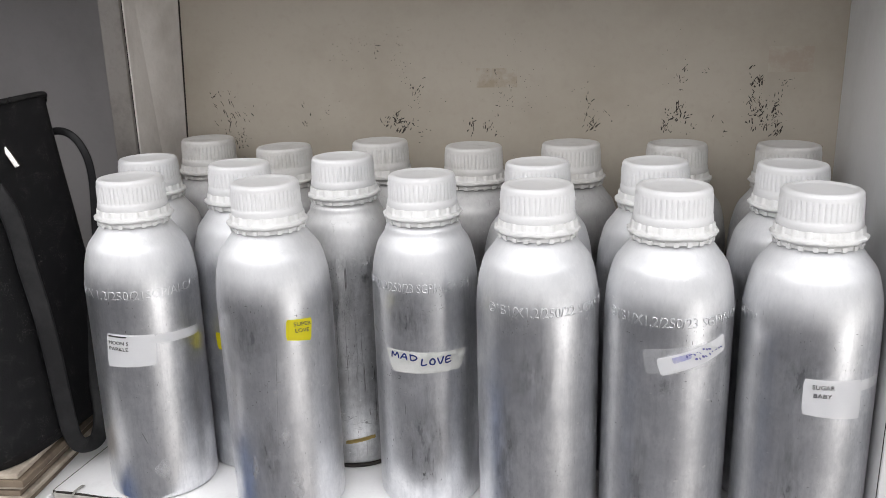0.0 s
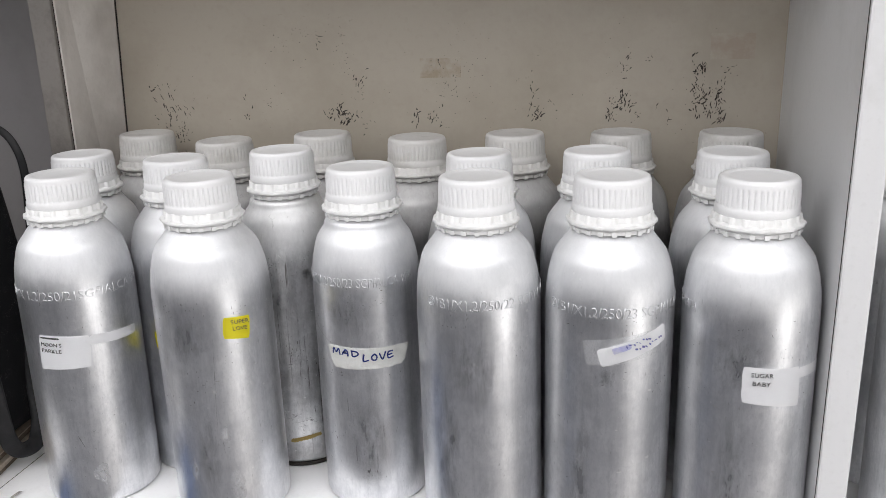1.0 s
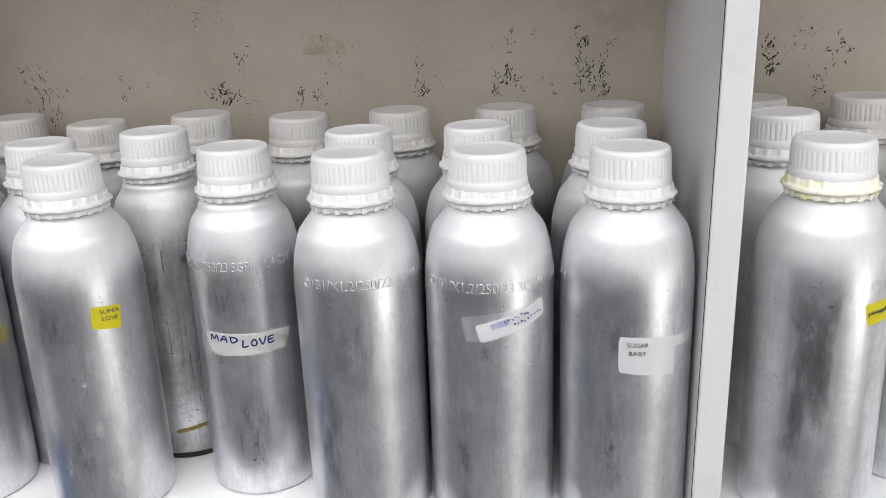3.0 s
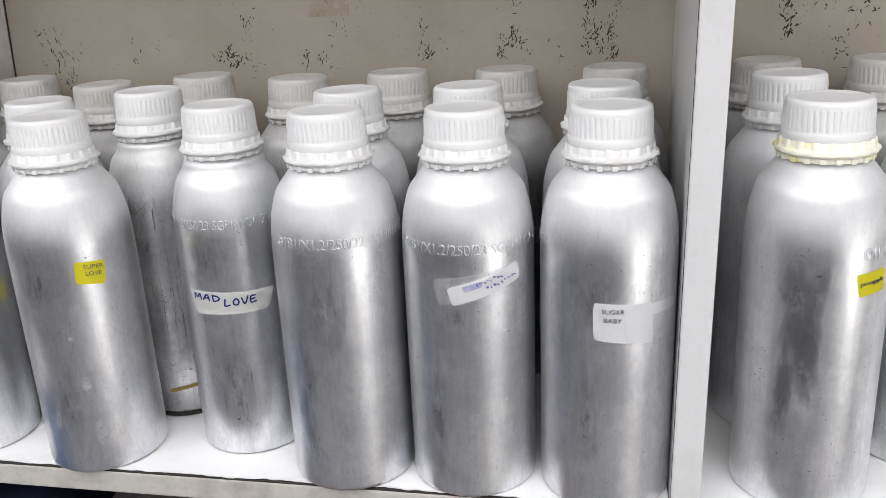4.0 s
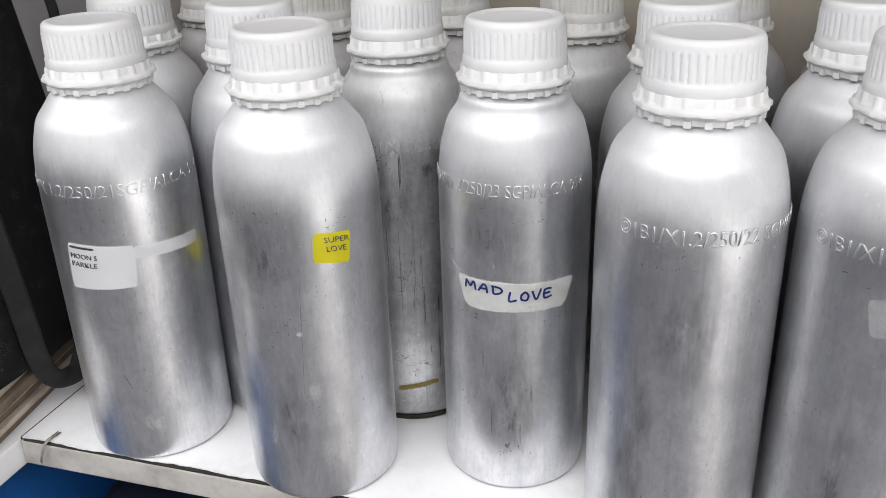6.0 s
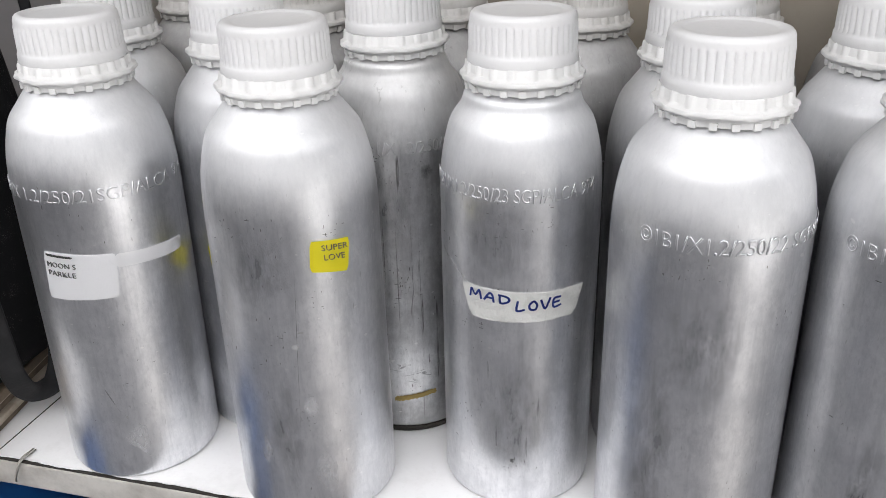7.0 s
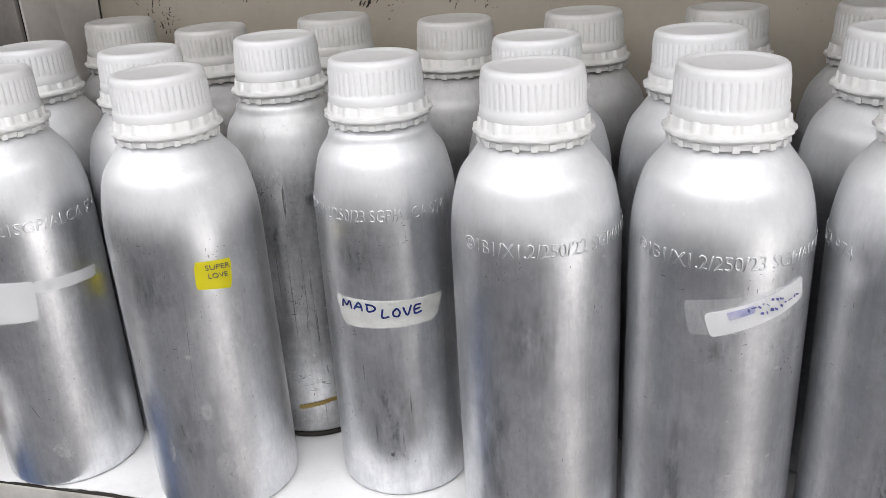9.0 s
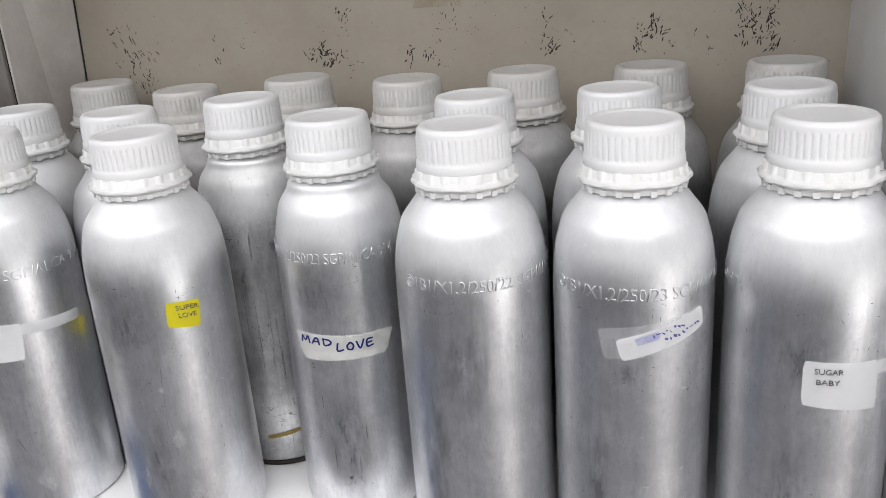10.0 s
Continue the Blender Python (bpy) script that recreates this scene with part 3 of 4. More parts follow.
def wrap_stain(name, R, a0, z0, da, dz, mat, parent, seed, label="", tilt=0.0, edge=0.0, power=1.6):
    """A thin irregular blot on the cylinder round (degrees, z), with half sizes da and dz."""
    bm = bmesh.new()
    n, rings = 40, 6
    fade = bm.verts.layers.float.new("fade")
    loops = []
    mid = bm.verts.new(((R + 0.00015) * math.cos(radians(a0)), (R + 0.00015) * math.sin(radians(a0)), z0))
    mid[fade] = 1.0
    for k in range(1, rings + 1):
        loop = []
        for i in range(n):
            t = 2 * math.pi * i / n
            f = 1 + 0.45 * noise.noise((math.cos(t) * 1.3 + seed, math.sin(t) * 1.3, seed)) + 0.25 * noise.noise((math.cos(t) * 4, math.sin(t) * 4, seed))
            u, v = k / rings * f * math.cos(t), k / rings * f * math.sin(t)
            ang, z = radians(a0 + da * u + tilt * v), z0 + dz * v
            loop.append(bm.verts.new(((R + 0.00015) * math.cos(ang), (R + 0.00015) * math.sin(ang), z)))
            loop[-1][fade] = max(edge, 1 - (k / rings) ** power)
        loops.append(loop)
    for i in range(n):
        j = (i + 1) % n
        bm.faces.new((mid, loops[0][i], loops[0][j]))
        for a, b_ in zip(loops, loops[1:]):
            bm.faces.new((a[i], b_[i], b_[j], a[j]))
    return part(name, bm, mat, parent, label, True)


def scuffs(R, seed, dark, light, parent, z0=0.02, z1=0.178):
    """Small nicks and rubs strewn over the front of a bottle, dark ones and bright ones."""
    rng = random.Random(seed)
    for name, count, mat in (("dark_nicks", dark, NICK_DARK), ("bright_nicks", light, NICK_LIGHT)):
        bm = bmesh.new()
        spots = [(rng.uniform(-145, -35), rng.uniform(z0, z1)) for _ in range(5)] + [(rng.uniform(-120, -60), 0.172), (rng.uniform(-120, -60), 0.172)]
        for _ in range(count):
            if rng.random() < 0.6:
                c = rng.choice(spots)
                ang, z = rng.gauss(c[0], 5), rng.gauss(c[1], 0.005)
            else:
                ang, z = rng.uniform(-150, -30), rng.uniform(z0, z1)
            steep = rng.random() < 0.65
            ln = 0.0003 + 0.0012 * rng.random() ** 2.5
            wd = rng.uniform(0.00010, 0.00024)
            du, dv = (wd, ln) if steep else (ln, wd)
            tilt = rng.gauss(0, 0.25)
            ring = []
            for u, v in ((-1, -0.5), (-0.2, -1), (0.9, -0.4), (1, 0.5), (0.1, 1), (-0.8, 0.6)):
                uu, vv = u * du + tilt * v * dv, v * dv + tilt * u * du * 0.5
                t = radians(ang) + uu / R
                ring.append(bm.verts.new(((R + 0.00012) * math.cos(t), (R + 0.00012) * math.sin(t), z + vv)))
            bm.faces.new(ring)
        tagged(part(name, bm, mat, parent), kind="stuff")


RNG = random.Random(11)


def bottle(x, y, label, R=BODY_R, alu=None, cap=None, ring=None, lift=0.0, emboss=None, z=Z, lean=0.0):
    root = tagged(new("aluminium_bottle"), label, "bottle", "bottles on the shelf")
    root.matrix_world = pose(x, y, z + sag(x) + 0.0004, RNG.uniform(-0.4, 0.4) + lean, RNG.uniform(-0.4, 0.4), 0)
    if R not in BODIES:
        BODIES[R] = body_mesh(R)
    link_mesh("body", variant(BODIES[R], alu or ALU), None, root)
    c = link_mesh("cap", variant(CAP_ME, cap or CAP), None, root, "white ribbed screw cap")
    c.matrix_basis = pose(0, 0, 0.2386 + lift * 0.4 + RNG.uniform(-0.0002, 0.0002), RNG.uniform(-0.4, 0.4), RNG.uniform(-0.4, 0.4), RNG.uniform(0, 360)) @ Matrix.Diagonal((1.008, 1.008, 1.0, 1)) @ pose(0, 0, -0.2386)
    t = link_mesh("tamper_ring", variant(RING_ME, ring or RING), None, root, "white tamper ring with small lugs")
    t.matrix_basis = pose(0, 0, 0.2335, RNG.uniform(-0.7, 0.7), RNG.uniform(-0.7, 0.7), RNG.uniform(0, 360)) @ pose(0, 0, -0.2335)
    if emboss:
        text, a0, a1, ez = emboss
        wrap_text(text, R, a0, a1, ez, 0.0072, alu or ALU, root, "embossed_marking", 0.00019, bevel=0.04, label="raised stamped marking in the metal")
    return root


# front row
b = bottle(-0.4094, 0.6054, "aluminium bottle with white label and paper tail, white cap", emboss=("\u00a91B1/X 1.2/250/21SGP/ALCA 974", -156, 26, 0.171))
scuffs(BODY_R, 1, 40, 30, b)
lab = wrap_patch("label", BODY_R, [(-100.5, 0.1439), (-49.8, 0.1416), (-52.4, 0.1163), (-103.9, 0.1158)], LABEL_WHITE, b, "white printed paper label")
wrap_patch("label_tail", BODY_R, [(-50.5, 0.1412), (3.6, 0.1385), (1.6, 0.1310), (-51.5, 0.1335)], LABEL_WHITE, b, "narrow white paper tail", 0.00045)
wrap_patch("print_bar", BODY_R, [(-98.5, 0.1426), (-78.5, 0.1416), (-78.6, 0.1403), (-98.6, 0.1413)], INK_BLACK, lab, "", 0.0006)
wrap_text("MOON S", BODY_R, -98.7, -77.5, 0.1352, 0.0030, INK_BLACK, lab, slope=-0.001, depth=0.0008)
wrap_text("PARKLE", BODY_R, -98.9, -78.3, 0.1302, 0.0030, INK_BLACK, lab, slope=-0.001, depth=0.0008)

wrap_stain("scratch", BODY_R, -72, 0.0520, 0.5, 0.0080, SCRATCH_DARK, b, 3.1, tilt=-4, edge=0.8)
wrap_stain("scratch", BODY_R, -64, 0.0400, 0.9, 0.0010, SCRATCH_LIGHT, b, 3.6, edge=0.8)
wrap_stain("water_stain", BODY_R, -58, 0.0240, 8, 0.0080, STAIN_LIGHT, b, 4.4, edge=0.45)
b = bottle(-0.2884, 0.5986, "aluminium bottle with small yellow label and scuffed body, white cap")
scuffs(BODY_R, 2, 110, 70, b)
lab = wrap_patch("label", BODY_R, [(-55.7, 0.1641), (-28.9, 0.1617), (-31.6, 0.1443), (-57.2, 0.1483)], LABEL_YELLOW, b, "small yellow printed label")
wrap_text("SUPER", BODY_R, -48.8, -31.0, 0.1583, 0.0031, INK_BLACK, lab, slope=-0.0016, depth=0.0008)
wrap_text("LOVE", BODY_R, -47.5, -33.5, 0.1532, 0.0031, INK_BLACK, lab, slope=-0.0014, depth=0.0008)

wrap_stain("water_stain", BODY_R, -65.5, 0.0725, 5.0, 0.0060, STAIN_LIGHT, b, 1.2, "pale dried water stain", edge=0.45)
wrap_stain("water_stain", BODY_R, -58.5, 0.0290, 8.0, 0.0120, STAIN_LIGHT, b, 2.7, edge=0.45)
wrap_stain("water_stain", BODY_R, -101.0, 0.0435, 4.0, 0.0080, STAIN_LIGHT, b, 5.3, edge=0.45)
wrap_stain("scratch", BODY_R, -70.5, 0.1050, 0.22, 0.0380, SCRATCH_DARK, b, 6.1, "long thin vertical scratch", tilt=3, edge=0.8)
wrap_stain("scratch", BODY_R, -67.0, 0.1160, 2.6, 0.0004, SCRATCH_LIGHT, b, 7.5, edge=0.8)
wrap_stain("scratch", BODY_R, -71.5, 0.1080, 2.0, 0.0016, SCRATCH_LIGHT, b, 8.2, edge=0.8)
# the dark reflection in front is painted over the real stains here
wrap_stain("grime", BODY_R, -88, 0.1500, 22, 0.0200, DARK_STAIN_REFLECTION, b, 9.4, "dark stains and painted dark reflection below the shoulder")
wrap_stain("grime", BODY_R, -84, 0.0500, 13, 0.0380, DARK_STAIN_REFLECTION, b, 15.4)
b = bottle(-0.1782, 0.6341, "slim aluminium bottle with hand-lettered masking tape label, white cap", R=0.0412, emboss=("\u00a91B1/X1.2/250/23 SGP/ALCA 974", -164, -20, 0.179))
scuffs(0.0412, 3, 90, 40, b)
lab = wrap_patch("label", 0.0412, [(-123, 0.1330), (-28.3, 0.1316), (-38, 0.1160), (-114.5, 0.1150)], LABEL_TAPE, b, "wrinkled white tape label", 0.0004, 0.0005)
HAND = {"M": [[(0, 0), (0.12, 0.95), (0.45, 0.35), (0.80, 1.0), (0.95, 0.05)]], "A": [[(0.05, 0.05), (0.45, 0.95), (0.70, 0.80), (0.80, 0.0)], [(0.15, 0.40), (0.78, 0.46)]], "D": [[(0.10, 0.95), (0.16, 0.05), (0.62, 0.18), (0.82, 0.55), (0.60, 0.88), (0.02, 0.98)]],
        "L": [[(0.15, 1.0), (0.05, 0.05), (0.75, 0.10)]], "O": [[(0.40, 0.92), (0.08, 0.60), (0.15, 0.15), (0.60, 0.05), (0.80, 0.50), (0.55, 0.92), (0.34, 0.90)]], "V": [[(0.02, 0.98), (0.42, 0.03), (0.90, 1.08)]],
        "E": [[(0.80, 0.98), (0.14, 0.92), (0.10, 0.05), (0.85, 0.12)], [(0.12, 0.50), (0.68, 0.56)]]}


def handwrite(word, R, a0, a1, z0, height, rise, mat, parent, pen=0.00056):
    """Marker strokes laid round a cylinder, letter by letter."""
    bm = bmesh.new()
    step = (a1 - a0) / len(word)
    for q, ch in enumerate(word):
        for stroke in HAND[ch]:
            line = smooth_profile(stroke, 5)
            for (u0, v0), (u1, v1) in zip(line, line[1:]):
                pts = []
                for u, v in ((u0, v0), (u1, v1)):
                    pts.append(((a0 + step * (q + 0.86 * u)), z0 + height * v + rise * (q + u) / len(word)))
                (p, z), (p2, z2) = pts
                dx, dz = radians(p2 - p) * R, z2 - z
                d = math.hypot(dx, dz) or 1.0
                ox, oz = dx / d * pen * 0.6, dz / d * pen * 0.6
                nx, nz = -dz / d * pen, dx / d * pen
                quad = [(-ox + nx, -oz + nz, p, z), (ox + nx, oz + nz, p2, z2), (ox - nx, oz - nz, p2, z2), (-ox - nx, -oz - nz, p, z)]
                verts = []
                for ex, ez, ang, zz in quad:
                    t = radians(ang) + ex / R
                    verts.append(bm.verts.new(((R + 0.00085) * math.cos(t), (R + 0.00085) * math.sin(t), zz + ez)))
                bm.faces.new(verts)
    bmesh.ops.solidify(bm, geom=bm.faces[:], thickness=0.0001)
    return part("lettering", bm, mat, parent, "blue marker lettering")


handwrite("MAD", 0.0412, -114.5, -82.5, 0.1268, 0.0045, -0.0012, INK_BLUE, lab)
handwrite("LOVE", 0.0412, -81.0, -47.5, 0.1222, 0.0052, 0.0010, INK_BLUE, lab)
wrap_patch("clear_tape", 0.0412, [(-150, 0.1470), (-118, 0.1346), (-116, 0.1332), (-150, 0.1445)], CLEAR, b, "clear tape end", 0.0003)

for sa, sz, sw, sh, sd in ((-94.6, 0.0455, 0.6, 0.0075, 1.5), (-72.1, 0.0385, 0.8, 0.0060, 2.6), (-82.5, 0.0300, 1.6, 0.0014, 3.3), (-64.0, 0.0640, 0.5, 0.0050, 4.9), (-101, 0.0850, 0.4, 0.0060, 6.6)):
    wrap_stain("scratch", 0.0412, sa, sz, sw, sh, SCRATCH_DARK, b, sd, edge=0.8)
# painted reflection of the dark room, low and high on the body
wrap_stain("grime", 0.0412, -80, 0.0600, 24, 0.0450, DARK_STAIN_REFLECTION, b, 8.1, "dark room reflection painted on the lower body")
wrap_stain("grime", 0.0412, -92, 0.1560, 26, 0.0160, DARK_STAIN_REFLECTION, b, 2.9)
b = bottle(-0.0846, 0.5987, "plain unlabelled aluminium bottle, white cap", emboss=("\u00a91B1/X1.2/250/22 SGP/ALCA 974", -131, 27, 0.179))
scuffs(BODY_R, 4, 40, 30, b)

wrap_stain("scratch", BODY_R, -83.7, 0.0360, 3.0, 0.0006, SCRATCH_LIGHT, b, 2.2, tilt=-3, edge=0.8)
# two blots paint the dark front reflection
wrap_stain("grime", BODY_R, -86, 0.1350, 22, 0.0300, DARK_STAIN_REFLECTION, b, 10.9)
wrap_stain("grime", BODY_R, -112, 0.0750, 14, 0.0500, DARK_STAIN_REFLECTION, b, 5.9)
b = bottle(0.0054, 0.6023, "aluminium bottle with slanted handwritten label under clear tape, white cap", emboss=("\u00a91B1/X1.2/250/23 SGP/ALCA 974", -149, 10, 0.177))
scuffs(BODY_R, 5, 45, 30, b)
wrap_patch("clear_tape", BODY_R, [(-111.4, 0.1605), (-45, 0.1680), (-42, 0.1500), (-107, 0.1433)], CLEAR, b, "clear tape", 0.0003)
lab = wrap_patch("label", BODY_R, [(-98.8, 0.1551), (-36, 0.1697), (-32.5, 0.1577), (-94, 0.1432)], LABEL_WHITE, b, "slanted white handwritten label", 0.0006)
wrap_patch("ink_smear", BODY_R, [(-86, 0.1565), (-70, 0.1602), (-69, 0.1564), (-84, 0.1526)], INK_SMEAR, lab, "", 0.0009)
pen = random.Random(8)
for line, start, stop in ((0.0010, -74, -52), (-0.0030, -66, -38)):
    ang = start
    while ang < stop:
        ln, hi = pen.uniform(1.0, 3.2), pen.uniform(0.0004, 0.0016)
        mid = 0.1554 + (ang + 80) * 0.00022 + line + pen.gauss(0, 0.0004)
        turn = pen.uniform(-0.0012, 0.0016)
        wrap_patch("ink_bar", BODY_R, [(ang, mid + hi / 2), (ang + ln, mid + hi / 2 + turn), (ang + ln, mid - hi / 2 + turn), (ang, mid - hi / 2)], INK_FAINT, lab, "", 0.0010)
        ang += ln + pen.uniform(0.3, 1.6)

# dark reflection painted as blots
wrap_stain("grime", BODY_R, -88, 0.1350, 9, 0.0070, DARK_STAIN_REFLECTION, b, 7.7)
wrap_stain("grime", BODY_R, -112, 0.0600, 12, 0.0450, DARK_STAIN_REFLECTION, b, 3.8)
b = bottle(0.0983, 0.5985, "aluminium bottle with large white label, white cap", emboss=("\u00a91B1/X1.2/250/23 SGP/ALCA 974", -310, -146, 0.177))
scuffs(BODY_R, 6, 40, 36, b)
lab = wrap_patch("label", BODY_R, [(-100, 0.1492), (-50.7, 0.1475), (-49, 0.1200), (-99.8, 0.1246)], LABEL_WHITE, b, "white printed paper label")
wrap_patch("label_tail", BODY_R, [(-52, 0.1468), (-22, 0.1462), (-21, 0.1386), (-51.5, 0.1394)], LABEL_WHITE, b, "narrow white paper tail", 0.00045)
wrap_text("SUGAR", BODY_R, -93, -75.5, 0.1424, 0.0030, INK_BLACK, lab, slope=-0.0005, depth=0.0008)
wrap_text("BABY", BODY_R, -91.5, -77.3, 0.1366, 0.0030, INK_BLACK, lab, slope=-0.0005, depth=0.0008)

wrap_stain("scratch", BODY_R, -120.5, 0.1175, 1.6, 0.0007, SCRATCH_LIGHT, b, 2.9, tilt=-2, edge=0.8)
wrap_stain("scratch", BODY_R, -119.0, 0.0700, 1.4, 0.0006, SCRATCH_LIGHT, b, 4.1, edge=0.8)
# dark blots paint what the metal would mirror from the room
wrap_stain("grime", BODY_R, -105, 0.1500, 24, 0.0200, DARK_STAIN_REFLECTION, b, 1.7)
wrap_stain("grime", BODY_R, -105, 0.0650, 13, 0.0500, DARK_STAIN_REFLECTION, b, 8.8)
b = bottle(0.2277, 0.6114, "stained aluminium bottle with yellow label and oily cap ring", ring=RING_YELLOW, emboss=("\u00a91B1/X1.2/250/23 SGP/ALCA 974", -66, 90, 0.175))
scuffs(BODY_R, 7, 120, 40, b)
lab = wrap_patch("label", BODY_R, [(-70, 0.1664), (-42, 0.1680), (-40, 0.1540), (-66, 0.1519)], LABEL_YELLOW, b, "small yellow printed label")
wrap_text("pineapple", BODY_R, -66, -44, 0.1590, 0.0030, INK_BLACK, lab, slope=0.0012, depth=0.0008)

wrap_stain("oxide_patch", BODY_R, -107, 0.1420, 19, 0.0370, STAIN_EDGED, b, 3.3, "large dark oxidised patch", edge=0.1, power=4)
wrap_stain("oxide_patch", BODY_R, -104, 0.1120, 12, 0.0330, STAIN_EDGED, b, 7.9, edge=0.1, power=3, tilt=-3).location.y = -0.00008
wrap_stain("oxide_patch", BODY_R, -117, 0.0950, 7, 0.0280, STAIN_EDGED, b, 14.2, edge=0.1, power=3).location.y = -0.00016
wrap_stain("water_stain", BODY_R, -100, 0.0800, 9, 0.0160, STAIN_LIGHT, b, 4.6, edge=0.3)
wrap_stain("oxide_patch", BODY_R, -120, 0.0750, 12, 0.0300, DARK_STAIN_REFLECTION, b, 11.3)
wrap_stain("scratch", BODY_R, -98, 0.1660, 2.4, 0.0008, SCRATCH_DARK, b, 5.0, edge=0.8)

# middle row
bottle(-0.4460, 0.6935, "aluminium bottle behind the front row, white cap")
b = bottle(-0.3473, 0.6674, "aluminium bottle with small yellow label, white cap", lift=0.0008)
wrap_patch("label", BODY_R, [(-107, 0.1240), (-76, 0.1230), (-76, 0.1080), (-105, 0.1090)], LABEL_YELLOW, b, "small yellow label")
b = bottle(-0.2588, 0.6842, "dirty blackened aluminium bottle with torn tape, white cap", R=0.0412, alu=ALU_DIRTY, lift=0.0008, emboss=("\u00a91B1/X1.2/250/23 SGP/ALCA 974", -112, 50, 0.177), z=Z + 0.0036)
scuffs(0.0412, 8, 200, 20, b, 0.008, 0.205)
# added dark spacer: draws the shadow line below the raised bottle
part("base_ring", revolve([(0, -0.0037), (0.0402, -0.0037), (0.0407, -0.0033), (0.0407, -0.0006), (0.0400, -0.0003), (0, -0.0003)], 64), GAP, b, "added dark ring standing in for the shadow line under the base", True)
wrap_patch("torn_tape", 0.0412, [(-86, 0.0225), (-50, 0.0265), (-50, 0.0232), (-86, 0.0190)], TAPE_BROWN, b, "yellowed torn tape remnant", 0.0003, 0.0008)
wrap_stain("grime", 0.0412, -52, 0.1660, 6, 0.0045, SCRATCH_DARK, b, 2.1, "black grime blot")
wrap_stain("grime", 0.0412, -80, 0.1450, 26, 0.0250, DARK_STAIN_REFLECTION, b, 6.4, "dark streaky grime")
for sa, sz, sw, sh, sd in ((-72, 0.0440, 1.6, 0.0004, 1.1), (-60, 0.0375, 2.2, 0.0009, 2.3), (-55, 0.0470, 0.6, 0.0030, 3.7), (-78, 0.1000, 0.5, 0.0300, 5.1), (-66, 0.1100, 0.4, 0.0260, 6.3), (-88, 0.1150, 0.4, 0.0200, 7.9), (-60, 0.0900, 0.3, 0.0350, 8.5)):
    wrap_stain("scratch", 0.0412, sa, sz, sw, sh, SCRATCH_DARK, b, sd, edge=0.8)
for k in range(9):
    u = k / 8
    wrap_stain("scratch", 0.0412, -84 + 26 * u, 0.0400 + 0.0050 * math.sin(u * 9) - 0.006 * u, 1.5, 0.0005 + 0.0003 * (k % 3), SCRATCH_DARK, b, 20 + 1.7 * k, tilt=-4 + 3 * (k % 4), edge=0.8)
bottle(-0.0961, 0.6846, "aluminium bottle behind the front row, white cap")
bottle(-0.0060, 0.6945, "aluminium bottle behind the front row, white cap")
bottle(0.0915, 0.6880, "aluminium bottle behind the front row, white cap")
bottle(0.2205, 0.7111, "aluminium bottle beside the divider, white cap", lift=0.0015)
bottle(0.3180, 0.6700, "aluminium bottle behind the stained one, white cap")

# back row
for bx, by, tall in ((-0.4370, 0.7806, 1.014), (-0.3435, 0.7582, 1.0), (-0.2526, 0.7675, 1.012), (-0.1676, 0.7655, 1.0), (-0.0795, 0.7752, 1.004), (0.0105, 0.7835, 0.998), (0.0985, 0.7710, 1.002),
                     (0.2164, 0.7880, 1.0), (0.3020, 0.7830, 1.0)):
    b = bottle(bx, by, "aluminium bottle against the back panel, colours darkened for shade, dirty white cap", alu=ALU_BACK, cap=CAP_SHADED, ring=CAP_SHADED)
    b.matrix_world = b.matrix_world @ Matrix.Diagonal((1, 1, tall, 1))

# labels and marks sit at their own heights, whatever the shelf's slope
for ob in list(bpy.data.objects):
    if ob.parent and ob.parent.name.startswith("aluminium_bottle") and ob.name.split(".")[0] in ("label", "label_tail", "clear_tape", "embossed_marking", "scratch", "water_stain", "grime", "oxide_patch"):
        ob.location.z = -sag(ob.parent.location.x)

# ---- the neighbouring bay: stack and bag ----


def stack():
    root = tagged(new("cardboard_stack"), "stack of old cardboard and pale board sheets under the bag", "cardboard stack")
    rng = random.Random(3)
    z = Z - 0.0064
    for k in range(6):
        h = (0.006, 0.0045, 0.005, 0.004, 0.0065, 0.005)[k]
        dx, dy = rng.uniform(-0.004, 0.003), rng.uniform(-0.004, 0.004)
        bm = bmesh.new()
        box_bm(-0.80, -0.4995 + dx, 0.535 + dy, 0.715, z, z + h, 0.0012, bm)
        bmesh.ops.transform(bm, matrix=Matrix.Translation((-0.5, 0.55, 0)) @ Matrix.Rotation(radians(9 + rng.uniform(-1, 1)), 4, "Z") @ Matrix.Translation((0.5, -0.55, 0)), verts=bm.verts)
        part("sheet", bm, STACK_LIGHT if k % 2 else STACK, root)
        z += h + 0.0003
    return z


TOP = stack()


